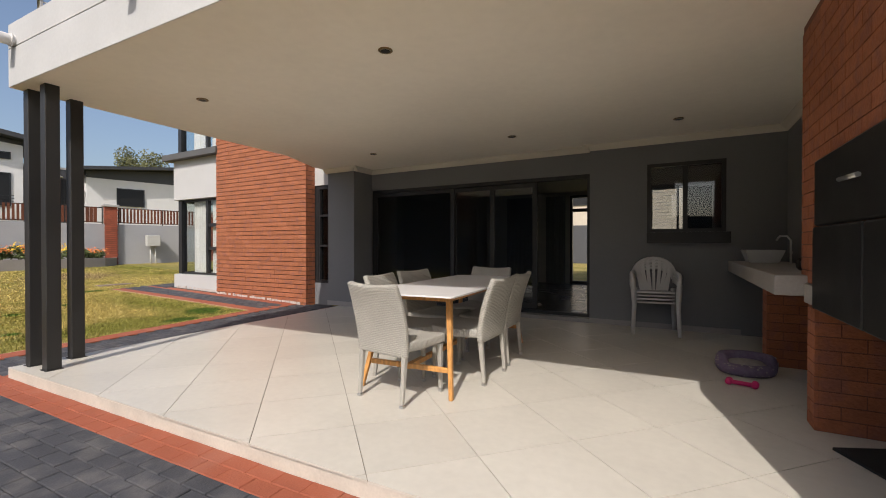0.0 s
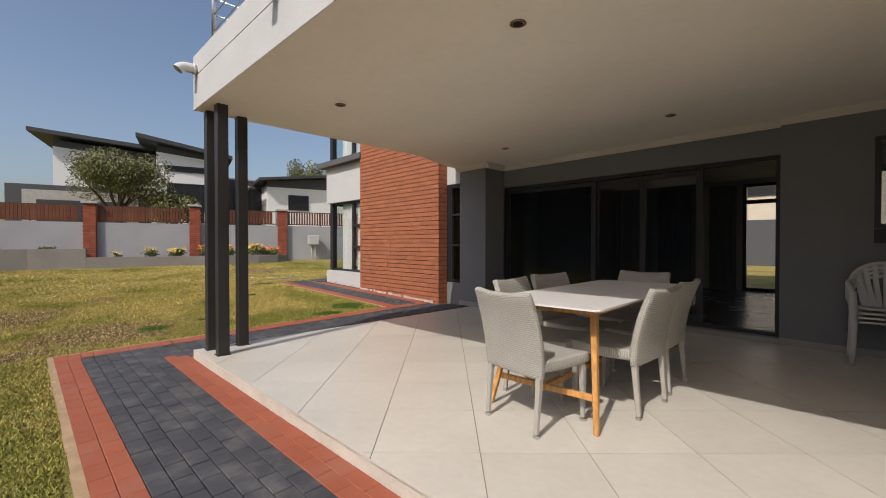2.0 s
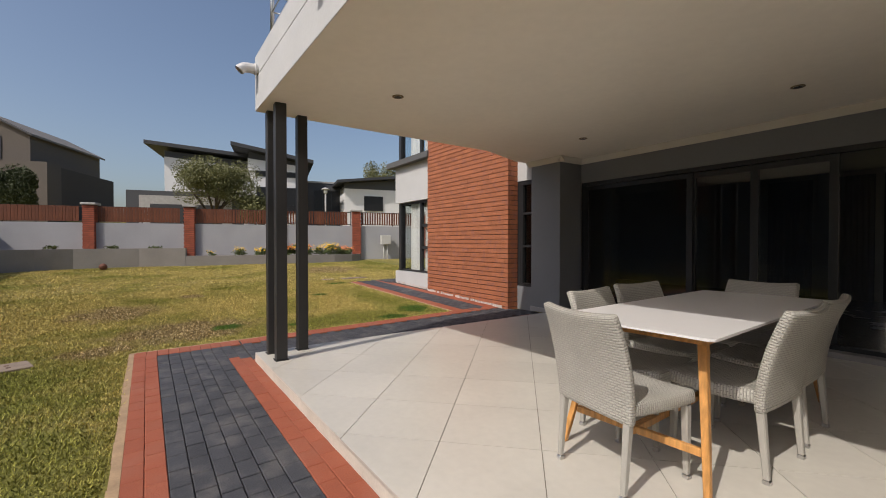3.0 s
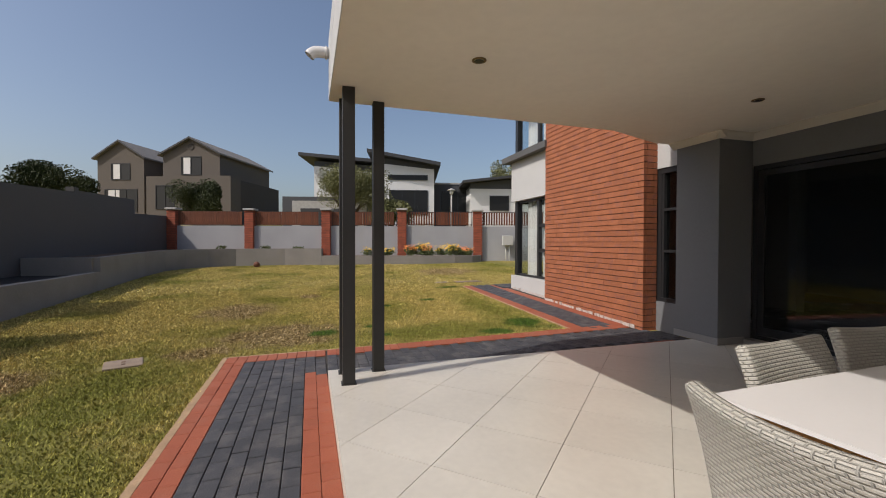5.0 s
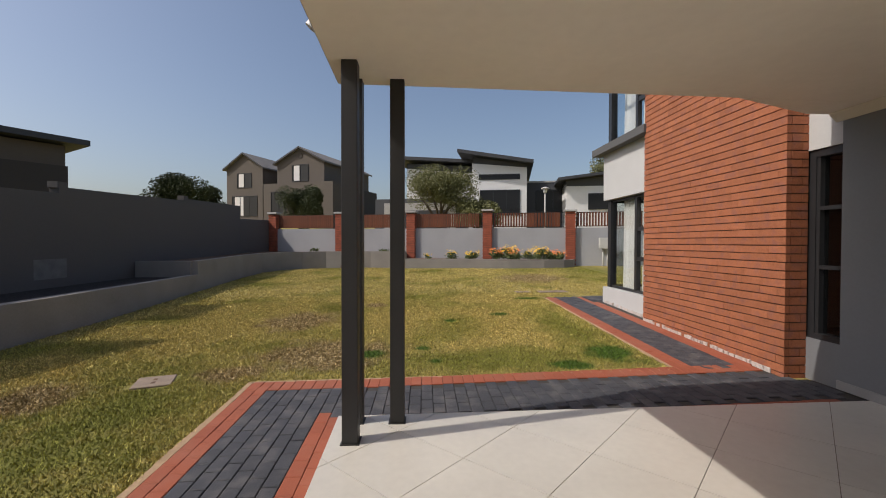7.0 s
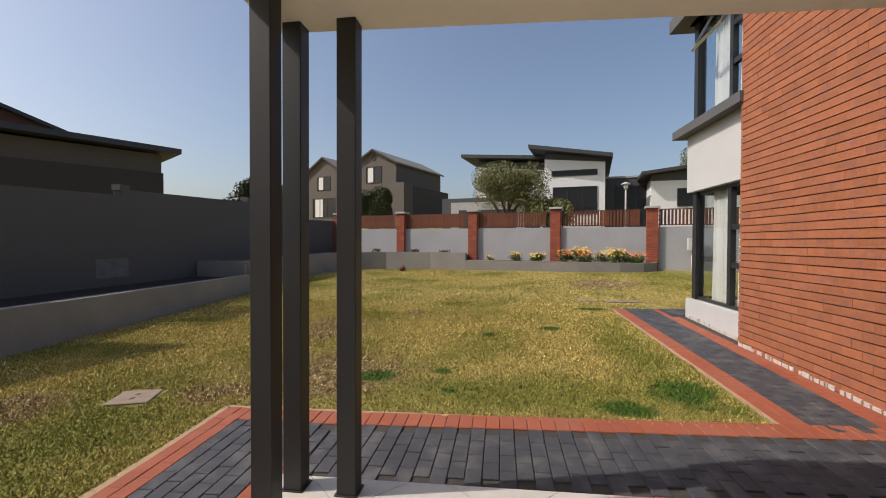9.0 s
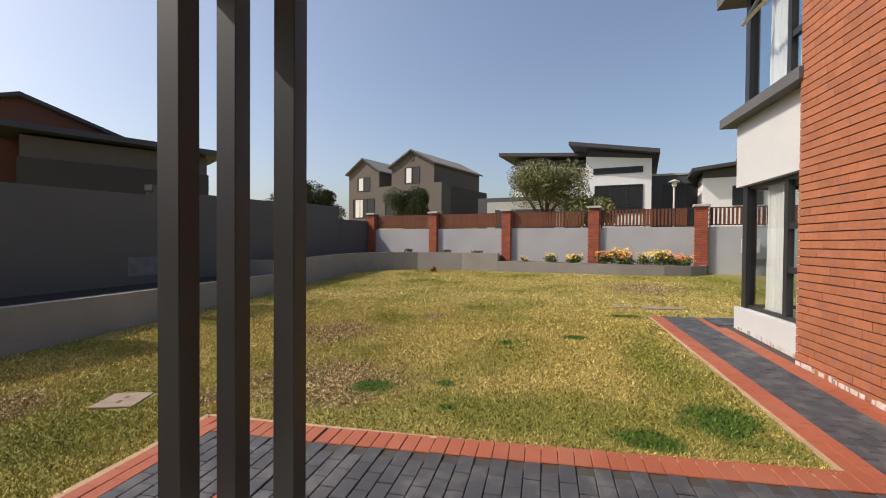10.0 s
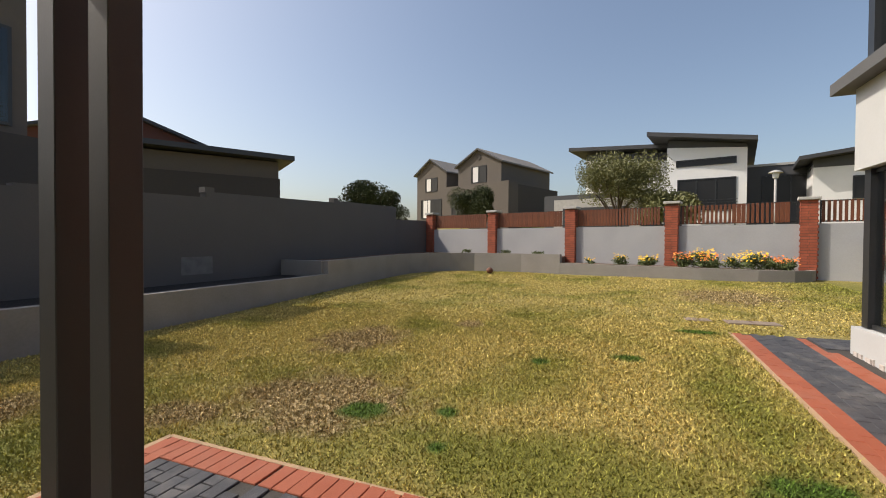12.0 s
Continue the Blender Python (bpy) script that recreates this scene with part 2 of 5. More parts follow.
M_CHAIRLEG = material("chair_leg_resin", (0.38, 0.365, 0.325), 0.5, var=0.08, fine=150, bump=0.15)
M_ALU = material("brushed_aluminium", (0.62, 0.62, 0.62), 0.3, metal=1.0, var=0.05, bump=0.0)
M_PLASTIC = material("white_plastic", (0.62, 0.61, 0.60), 0.4, var=0.03, bump=0.0)
M_STEEL = material("black_steel", (0.010, 0.010, 0.010), 0.42, var=0.2, bump=0.03)
M_CONCRETE = material("concrete_counter", (0.36, 0.34, 0.31), 0.6, var=0.15, scale=4, bump=0.1)
M_CERAMIC = material("white_ceramic", (0.72, 0.72, 0.70), 0.12, var=0.02, bump=0.0)
M_PURPLE = material("purple_fabric", (0.16, 0.12, 0.19), 0.95, var=0.3, scale=30, fine=200, bump=0.3, tint=(0.16, 0.13, 0.18))
M_FLEECE = material("grey_fleece", (0.34, 0.31, 0.28), 1.0, var=0.2, scale=20, fine=200, bump=0.6)
M_PINK = material("pink_rubber", (0.55, 0.015, 0.14), 0.5, var=0.08)
M_MAT = material("black_door_mat", (0.02, 0.02, 0.02), 1.0, var=0.4, scale=40, fine=300, bump=0.9)
M_CURTAIN = material("white_curtain", (0.72, 0.70, 0.67), 0.9, var=0.04, scale=3, fine=200, bump=0.05)
M_GLASS = glass_material("dark_glass", (0.62, 0.64, 0.65), 0.0, 0.14)
M_CLEAR = glass_material("clear_glass", (0.92, 0.95, 0.95), 0.0, 0.12)
M_ROOM = material("interior_wall", (0.46, 0.44, 0.41), 0.8, var=0.05)
M_ROOMFLOOR = material("interior_floor_tile", (0.10, 0.095, 0.09), 0.25, var=0.1)
M_FARHOUSE = material("taupe_house_paint", (0.115, 0.097, 0.082), 0.85, var=0.08, scale=0.6, fine=8)
M_FARDARK = material("brown_house_paint", (0.062, 0.052, 0.045), 0.85, var=0.08, scale=0.6, fine=8)
M_ROOFTILE = material("grey_roof_tile", (0.20, 0.185, 0.17), 0.8, var=0.15, scale=2, fine=20, bump=0.3)
M_ROOFDARK = material("charcoal_roof_sheet", (0.045, 0.047, 0.052), 0.6, var=0.1)
M_MODGREY = material("dark_grey_facade", (0.075, 0.078, 0.085), 0.8, var=0.06)
M_MODWHITE = material("white_facade", (0.74, 0.74, 0.73), 0.8, var=0.03)
M_REDHOUSE = material("rust_red_facade", (0.14, 0.05, 0.032), 0.85, var=0.1)
M_BEIGE = material("beige_facade", (0.55, 0.49, 0.40), 0.85, var=0.06)
M_BARK = material("bark", (0.09, 0.07, 0.05), 0.95, var=0.3, scale=8, bump=0.6)
M_LEAF = material("olive_leaf", (0.15, 0.155, 0.06), 0.7, var=0.2, island=0.3, bump=0.0)
M_LEAFD = material("dark_leaf", (0.042, 0.058, 0.02), 0.7, var=0.2, island=0.3, bump=0.0)
M_FLOWERLEAF = material("daisy_foliage", (0.09, 0.12, 0.04), 0.8, var=0.2, island=0.4, bump=0.0)
M_YELLOW = material("yellow_petal", (0.80, 0.50, 0.02), 0.7, var=0.1, island=0.25, bump=0.0)
M_ORANGE = material("orange_petal", (0.75, 0.22, 0.04), 0.7, var=0.1, island=0.3, bump=0.0)
M_MANHOLE = material("concrete_cover", (0.26, 0.20, 0.15), 0.9, var=0.2, scale=9, bump=0.3)
M_GREYBOX = material("grey_meter_box", (0.50, 0.50, 0.47), 0.6, var=0.05)
M_GRASS = grass_material("lawn_grass")
M_BLADE = grass_material("lawn_blades", 1.3)
M_BALL = material("worn_ball", (0.16, 0.06, 0.035), 0.7, var=0.4, scale=12)


# ---------------------------------------------------------------- mesh tools
def box(bm, x0, x1, y0, y1, z0, z1, bevel=0.0):
    r = bmesh.ops.create_cube(bm, size=1.0)
    vs = r["verts"]
    for v in vs:
        v.co = Vector(((x0 + x1) / 2 + v.co.x * (x1 - x0), (y0 + y1) / 2 + v.co.y * (y1 - y0), (z0 + z1) / 2 + v.co.z * (z1 - z0)))
    if bevel:
        es = list({e for v in vs for e in v.link_edges})
        bmesh.ops.bevel(bm, geom=es, offset=bevel, segments=1, profile=0.5, affect="EDGES")
    return vs


def tube(bm, path, radius, n=10, cap=True):
    """A round bar along a list of points; radius may be one number or one a point."""
    rings = []
    pts = [Vector(p) for p in path]
    for i, p in enumerate(pts):
        d = (pts[min(i + 1, len(pts) - 1)] - pts[max(i - 1, 0)]).normalized()
        a = d.orthogonal().normalized() if i == 0 else (ref - d * ref.dot(d)).normalized()
        ref = a
        b = d.cross(a)
        r = radius[i] if isinstance(radius, (list, tuple)) else radius
        rings.append([bm.verts.new(p + (a * math.cos(2 * math.pi * k / n) + b * math.sin(2 * math.pi * k / n)) * r) for k in range(n)])
    for r0, r1 in zip(rings, rings[1:]):
        for k in range(n):
            bm.faces.new((r0[k], r0[(k + 1) % n], r1[(k + 1) % n], r1[k])).smooth = True
    if cap:
        bm.faces.new(rings[0][::-1])
        bm.faces.new(rings[-1])
    return rings


def lathe(bm, profile, n=24, center=(0, 0, 0), sx=1.0, sy=1.0):
    c = Vector(center)
    rings = [[bm.verts.new(c + Vector((r * math.cos(2 * math.pi * k / n) * sx, r * math.sin(2 * math.pi * k / n) * sy, z))) for k in range(n)] for r, z in profile]
    for r0, r1 in zip(rings, rings[1:]):
        for k in range(n):
            bm.faces.new((r0[k], r0[(k + 1) % n], r1[(k + 1) % n], r1[k])).smooth = True
    bm.faces.new(rings[0][::-1])
    bm.faces.new(rings[-1])


def prism(bm, outline, z0, z1):
    """A closed outline in plan, drawn up from z0 to z1 (numbers, or functions of x and y)."""
    f0 = z0 if callable(z0) else (lambda x, y: z0)
    f1 = z1 if callable(z1) else (lambda x, y: z1)
    lo = [bm.verts.new((x, y, f0(x, y))) for x, y in outline]
    hi = [bm.verts.new((x, y, f1(x, y))) for x, y in outline]
    bm.faces.new(hi)
    bm.faces.new(lo[::-1])
    for i in range(len(lo)):
        j = (i + 1) % len(lo)
        bm.faces.new((lo[i], lo[j], hi[j], hi[i]))


def mesh_of(name, bm, mat):
    bmesh.ops.recalc_face_normals(bm, faces=bm.faces)
    me = bpy.data.meshes.new(name)
    bm.to_mesh(me)
    bm.free()
    if mat:
        me.materials.append(mat)
    return me


def part(name, bm, mat, parent=None, label=""):
    ob = new(name, mesh_of(name, bm, mat))
    if parent:
        ob.parent = parent
    return tagged(ob, label)


def thing(name, at=None, label="", category="", group="", kind=""):
    ob = new(name)
    ob.empty_display_size = 0.1
    if at is not None:
        ob.matrix_basis = at
    return tagged(ob, label, category, group, kind)


def solid(name, mat, boxes, label="", category="", kind="structure", parent=None, bevel=0.0):
    bm = bmesh.new()
    for b in boxes:
        box(bm, *b, bevel=bevel)
    ob = part(name, bm, mat, parent, label)
    return tagged(ob, label, category, "", "" if parent else kind)


def boxpart(name, mat, b, parent, bevel=0.0, label=""):
    bm = bmesh.new()
    box(bm, *b, bevel=bevel)
    return part(name, bm, mat, parent, label)


def gz(x, y=5.7):
    """Height of the ground: a gentle fall away from the house, a rise to the fence and a hill beyond."""
    side = 0.018 * (max(-8.0, min(y, 14.0)) - 5.7)
    if x > -7:
        return -0.05 + side
    if x > -25:
        return -0.05 + side + 0.026 * (-7 - x)
    return 0.418 + side + 0.115 * (-25 - max(x, -62))


# ---------------------------------------------------------------- ground
PX0, PX1, PY0, PY1 = -6.22, 1.3, 2.11, 7.34      # patio
SOFFIT = 2.712
bm = bmesh.new()
xs = [-3000, -400, -120, -62, -50, -40, -32, -25, -21, -17, -13, -10, -7, -3, 0, 6, 30, 400, 3000]
ys = [-3000, -400, -60, -20, -8, -5, -2, 1, 4, 8, 14, 30, 60, 400, 3000]
grid = [[bm.verts.new((x, y, gz(x, y))) for y in ys] for x in xs]
for i in range(len(xs) - 1):
    for j in range(len(ys) - 1):
        bm.faces.new((grid[i][j], grid[i + 1][j], grid[i + 1][j + 1], grid[i][j + 1]))
tagged(part("ground", bm, M_GRASS), "half-dormant yellow-green lawn rising gently to the fence", "lawn", "", "structure")

# ---------------------------------------------------------------- patio slab and roof
SKEW = 0.03


def front(x, y0):
    """The front edge runs slightly out of square with the house."""
    return y0 + SKEW * (x - PX0)


def skew_slab(name, mat, x0, x1, y0, y1, z0, z1, label, category, side=SKEW):
    """A slab whose front and outer edges follow the skew of the patio."""
    bm = bmesh.new()
    prism(bm, [(x0, front(x0, y0)), (x1, front(x1, y0)), (x1, y1), (x0 - side * (y1 - y0), y1)], z0, z1)
    return tagged(part(name, bm, mat), label, category, "", "structure")


def edge_band(bm, x0, x1, y0, y1, w, z0, z1, side=SKEW):
    """A band of width w along the front and the outer side of the skewed plan."""
    prism(bm, [(x0, front(x0, y0)), (x1, front(x1, y0)), (x1, front(x1, y0) + w), (x0 + w, front(x0, y0) + w), (x0 + w - side * (y1 - y0), y1), (x0 - side * (y1 - y0), y1)], z0, z1)


RX0, RY0 = -6.18, 2.125
skew_slab("patio_slab", M_GROUT, PX0 + 0.012, PX1, PY0 + 0.012, PY1 + 0.02, -0.3, -0.006, "concrete patio base under the tiles", "floor")
bm = bmesh.new()
edge_band(bm, PX0, PX1, PY0, PY1, 0.012, -0.25, -0.012)
tagged(part("patio_edge", bm, M_EDGE), "cream rendered step at the edge of the patio", "step", "", "structure")
skew_slab("ceiling", M_SOFFIT, RX0, PX1, RY0, 7.44, SOFFIT, SOFFIT + 0.12, "cream painted patio ceiling with recessed lights", "ceiling", 0.045)
bm = bmesh.new()
edge_band(bm, RX0 - 0.004, PX1, RY0 - 0.006, 7.34, 0.15, SOFFIT + 0.004, SOFFIT + 0.36, 0.045)
edge_band(bm, RX0 + 0.006, PX1, RY0 + 0.004, 7.34, 0.14, SOFFIT + 0.36, SOFFIT + 0.372, 0.045)
edge_band(bm, RX0 - 0.004, PX1, RY0 - 0.006, 7.34, 0.15, SOFFIT + 0.372, SOFFIT + 0.60, 0.045)
tagged(part("fascia", bm, M_FASCIA), "light grey rendered balcony edge with a shadow groove", "balcony edge", "", "structure")
skew_slab("balcony_floor", M_CONCRETE, RX0 + 0.15, PX1, RY0 + 0.15, 7.34, SOFFIT + 0.12, SOFFIT + 0.45, "concrete balcony deck above the patio", "balcony", 0.045)
# Outline assumed: the widening is stretched forward to keep sun off the pier.
bm = bmesh.new()
prism(bm, [(-6.352, 5.6), (-6.76, 6.6), (-6.76, 7.33), (-6.425, 7.33)], SOFFIT + 0.002, SOFFIT + 0.60)
tagged(part("ceiling_return", bm, M_SOFFIT), "cream soffit widening over the masonry pier, drawn out to shade it", "ceiling", "", "structure")


def post(x, y):
    p = thing("steel_post", pose(x, y, 0), "square charcoal painted steel column carrying the patio roof", "column", "columns at the patio corner")
    bm = bmesh.new()
    box(bm, -0.056, 0.056, -0.056, 0.056, 0.006, SOFFIT, bevel=0.004)
    part("shaft", bm, M_POST, p)
    bm = bmesh.new()
    box(bm, -0.068, 0.068, -0.068, 0.068, 0, 0.006)
    part("base_plate", bm, M_POST, p)
    return p


for x, y in ((-5.765, 2.29), (-6.112, 2.275), (-6.107, 2.603)):
    post(x, y)

# ---------------------------------------------------------------- house walls
DY = 7.46
solid("wall_pier", M_GREY, [(-6.67, -6.00, 6.89, 7.44, 0, SOFFIT)], "grey painted masonry pier at the end of the glass doors", "wall")
solid("wall_beam", M_GREY, [(-6.00, -1.71, 7.44, 7.62, 2.30, SOFFIT)], "grey painted beam over the sliding doors", "wall")
WX0, WX1, WZ0, WZ1 = -0.915, 0.035, 1.22, 2.345
solid("wall_back", M_GREY, [(-1.71, WX0, 7.34, 7.62, 0, SOFFIT), (WX1, 1.3, 7.34, 7.62, 0, SOFFIT), (WX0, WX1, 7.34, 7.62, 0, WZ0), (WX0, WX1, 7.34, 7.62, WZ1, SOFFIT)], "grey painted back wall of the patio", "wall")
solid("wall_right", M_GREY, [(0.68, 0.95, 4.25, 7.34, 0, SOFFIT)], "grey painted side wall of the patio", "wall")
solid("baseboard", M_SKIRT, [(-1.71, 0.2, 7.325, 7.34, 0, 0.075), (-6.685, -6.00, 6.875, 6.89, 0, 0.085), (-6.00, -5.985, 6.875, 7.32, 0, 0.085)], "grey tile skirting along the walls", "skirting")


def cornice(points):
    bm = bmesh.new()
    prof = [(0.0, 0.0), (0.0, -0.085), (0.015, -0.085), (0.04, -0.055), (0.085, -0.018), (0.09, 0.0)]
    for (x0, y0, x1, y1, nx, ny) in points:
        a = [bm.verts.new((x0 + nx * u, y0 + ny * u, SOFFIT - 0.001 + w)) for u, w in prof]
        b = [bm.verts.new((x1 + nx * u, y1 + ny * u, SOFFIT - 0.001 + w)) for u, w in prof]
        for i in range(len(prof)):
            j = (i + 1) % len(prof)
            bm.faces.new((a[i], a[j], b[j], b[i]))
        bm.faces.new(a)
        bm.faces.new(b[::-1])
    return bm


tagged(part("cornice", cornice([(-6.00, 7.44, -1.71, 7.44, 0, -1), (-1.71, 7.44, -1.71, 7.24, -1, 0), (-1.81, 7.34, 0.68, 7.34, 0, -1), (0.68, 7.34, 0.68, 4.25, -1, 0), (-6.73, 6.89, -5.90, 6.89, 0, -1), (-6.00, 6.82, -6.00, 7.44, 1, 0)]), M_CORNICE), "cream plaster cornice between wall and ceiling", "cornice", "", "structure")
solid("door_step", M_SKIRT, [(-6.00, -1.71, 7.30, 7.6, 0, 0.06)], "raised grey sill under the sliding doors", "step")


def sliding_doors():
    d = thing("door_1", None, "black aluminium sliding doors with dark glass, one leaf open", "sliding door", "", "structure")
    x0, x1, z0, z1 = -6.00, -1.71, 0.06, 2.30
    for b in ((x0, x1, DY, DY + 0.1, z1 - 0.06, z1), (x0, x1, DY, DY + 0.1, z0, z0 + 0.05), (x0, x0 + 0.06, DY, DY + 0.1, z0 + 0.05, z1 - 0.06), (x1 - 0.06, x1, DY, DY + 0.1, z0 + 0.05, z1 - 0.06)):
        boxpart("door_frame", M_FRAME, b, d)
    edges = [-5.94, -4.17, -3.40, -2.62]
    for i, (a, b) in enumerate(zip(edges, edges[1:])):
        y = DY + (0.012 if i % 2 == 0 else 0.055)
        leaf = thing("door_leaf", None)
        leaf.parent = d
        for q in ((a, a + 0.07, z0 + 0.06, z1 - 0.07), (b - 0.03, b + 0.05, z0 + 0.06, z1 - 0.07), (a + 0.07, b - 0.03, z0 + 0.06, z0 + 0.16), (a + 0.07, b - 0.03, z1 - 0.14, z1 - 0.07)):
            boxpart("stile", M_FRAME, (q[0], q[1], y, y + 0.04, q[2], q[3]), leaf)
        g = boxpart("pane", M_GLASS, (a + 0.07, b - 0.03, y + 0.017, y + 0.023, z0 + 0.16, z1 - 0.14), leaf)
        g.visible_shadow = False
    # a parked leaf behind the last one
    for q in ((-2.66, -2.59),):
        boxpart("stile", M_FRAME, (q[0], q[1], DY + 0.098, DY + 0.13, z0 + 0.06, z1 - 0.07), d)


sliding_doors()


def kitchen_window():
    w = thing("window_1", None, "black framed serving window with dark glass and a deep sill", "window", "", "structure")
    f = 0.05
    y0, y1 = 7.32, 7.44
    zs = WZ0 + 0.20
    for b in ((WX0, WX1, y0, y1, WZ1 - f, WZ1), (WX0, WX0 + f, y0, y1, zs, WZ1 - f), (WX1 - f, WX1, y0, y1, zs, WZ1 - f), (WX0, WX1, y0, y1, zs - f, zs), ((WX0 + WX1) / 2 - 0.03, (WX0 + WX1) / 2 + 0.03, y0 + 0.02, y1, zs, WZ1 - f)):
        boxpart("window_frame", M_FRAME, b, w)
    boxpart("window_sill", M_STEEL, (WX0 - 0.0, WX1 + 0.05, 7.27, 7.50, WZ0 - 0.002, zs - f - 0.002), w)
    for a, b in ((WX0 + f, (WX0 + WX1) / 2 - 0.03), ((WX0 + WX1) / 2 + 0.03, WX1 - f)):
        g = boxpart("pane", M_GLASS, (a, b, 7.375, 7.381, zs, WZ1 - f), w)
        g.visible_shadow = False


kitchen_window()

# rooms behind the glass
solid("interior_floor", M_ROOMFLOOR, [(-9.0, 1.3, 7.62, 13.2, -0.1, 0.09)], "dark polished interior floor", "floor")
solid("interior_ceiling", M_ROOM, [(-9.0, 1.3, 7.62, 13.2, 2.72, 2.85)], "plain interior ceiling", "ceiling")
OX0, OX1 = -3.25, -1.75
solid("wall_interior", M_ROOM, [
    (-9.0, OX0, 13.0, 13.2, 0.09, 2.72), (OX1, -1.6, 13.0, 13.2, 0.09, 2.72), (OX0, OX1, 13.0, 13.2, 2.62, 2.72),
    (-9.2, -9.0, 7.62, 13.2, -0.1, 2.85), (-1.6, -1.45, 7.62, 13.2, 0.09, 2.72),
    (-1.45, -0.95, 9.4, 9.55, 0.09, 2.72), (0.0, 1.3, 9.4, 9.55, 0.09, 2.72), (-0.95, 0.0, 9.4, 9.55, 0.09, 1.25), (-0.95, 0.0, 9.4, 9.55, 2.25, 2.72), (1.15, 1.3, 7.62, 9.4, 0.09, 2.72),
    (-1.45, 1.3, 9.55, 13.2, 0.09, 0.10)], "plain interior walls of the rooms behind the glass", "wall")
ent = thing("door_2", None, "black framed glazed entrance door across the dark living room", "door", "", "structure")
for b in ((OX0, OX0 + 0.07, 13.02, 13.12, 0.09, 2.62), (OX1 - 0.07, OX1, 13.02, 13.12, 0.09, 2.62), (OX0 + 0.07, OX1 - 0.07, 13.02, 13.12, 2.15, 2.24), (OX0 + 0.07, OX1 - 0.07, 13.02, 13.12, 0.09, 0.17), (OX0 + 0.07, OX1 - 0.07, 13.02, 13.12, 2.55, 2.62)):
    boxpart("door_frame", M_FRAME, b, ent)
blind = thing("window_blind", None, "white slatted blind half covering a far kitchen window", "blind")
for k in range(14):
    bm = bmesh.new()
    vs = box(bm, -0.93, -0.55, 9.395, 9.43, 1.36 + k * 0.062, 1.364 + k * 0.062)
    part("slat", bm, M_PLASTIC, blind)
boxpart("head_rail", M_PLASTIC, (-0.94, -0.54, 9.38, 9.44, 2.22, 2.25), blind)
kw = thing("window_2", None, "black framed kitchen window in the far wall", "window", "", "structure")
# The wide second box is a dark panel added to block the bright opening.
for b in ((-0.55, -0.51, 9.42, 9.5, 1.25, 2.25), (-0.42, 0.0, 9.42, 9.5, 1.25, 2.25)):
    boxpart("window_frame", M_FRAME, b, kw)
for x, w in ((-3.62, 0.28), (-4.7, 0.4)):
    c = thing("interior_curtain", pose(x, 12.85, 0.1), "dark curtain hanging in the living room", "curtain")
    bm = bmesh.new()
    n = 24
    lo, hi = [], []
    for k in range(n + 1):
        xx, yy = -w + 2 * w * k / n, 0.04 * math.sin(k * 1.7)
        lo.append(bm.verts.new((xx, yy, 0)))
        hi.append(bm.verts.new((xx, yy, 2.5)))
    for k in range(n):
        bm.faces.new((lo[k], lo[k + 1], hi[k + 1], hi[k])).smooth = True
    part("fabric", bm, M_GREY, c)

# upper storey and outer walls that close the house
solid("wall_upper", M_WHITE, [(-6.6, 1.3, 7.62, 7.9, 2.85, 6.2), (-9.2, 1.3, 13.0, 13.2, 2.85, 6.2), (1.3, 1.5, 7.34, 13.2, -0.1, 6.2), (1.3, 1.5, 2.02, 7.34, -0.1, SOFFIT)], "light rendered upper walls of the house", "wall")
solid("wall_recess", M_WHITE, [(-7.12, -6.67, 6.94, 7.2, 2.42, 5.6), (-6.67, -6.26, 7.33, 7.62, 2.42, 5.6)], "white wall between the brick panel and the pier", "wall")
solid("wall_recess_base", M_GREY, [(-7.12, -6.67, 6.94, 7.2, -0.1, 0.42)], "dark grey plinth below the narrow window", "wall")
w3 = thing("window_3", None, "narrow black framed window beside the brick panel", "window", "", "structure")
for b in ((-7.12, -7.02, 6.96, 7.08, 0.42, 2.42), (-7.02, -6.67, 6.96, 7.08, 2.34, 2.42), (-7.02, -6.67, 6.96, 7.08, 0.42, 0.48), (-6.98, -6.67, 6.97, 7.07, 1.16, 1.20), (-6.98, -6.67, 6.97, 7.07, 1.78, 1.82), (-7.02, -6.98, 6.97, 7.07, 0.48, 2.34)):
    boxpart("window_frame", M_FRAME, b, w3)
for z0, z1 in ((0.48, 1.16), (1.20, 1.78), (1.82, 2.34)):
    boxpart("pane", M_GLASS, (-6.98, -6.67, 7.02, 7.026, z0, z1), w3).visible_shadow = False

# ---------------------------------------------------------------- corner bay
BX0, BX1, BY = -12.03, -10.03, 6.83
solid("wall_bay", M_WHITE, [
    (BX0, BX1 + 0.1, BY, BY + 0.22, -0.2, 0.45), (BX0, BX0 + 0.22, BY + 0.22, 10.0, -0.2, 0.45),
    (BX0, BX1 + 0.1, BY, BY + 0.22, 2.365, 3.37), (BX0, BX0 + 0.22, BY + 0.22, 10.0, 2.365, 3.37),
    (BX0, BX1 + 0.1, BY, BY + 0.22, 5.37, 6.2), (BX0, BX0 + 0.22, BY + 0.22, 10.0, 5.37, 6.2)], "white rendered bay with corner windows", "wall")
solid("bay_ledge", M_LEDGE, [(BX0 - 0.22, BX1 + 0.05, BY - 0.18, BY + 0.3, 3.37, 3.515), (BX0 - 0.22, BX0 + 0.3, BY + 0.3, 10.0, 3.37, 3.515)], "charcoal painted ledge between the bay windows", "ledge")
solid("bay_ledge_top", M_LEDGE, [(BX0 - 0.26, BX1 + 0.05, BY - 0.24, BY + 0.3, 5.37, 5.60)], "charcoal ledge above the upper bay window", "ledge")
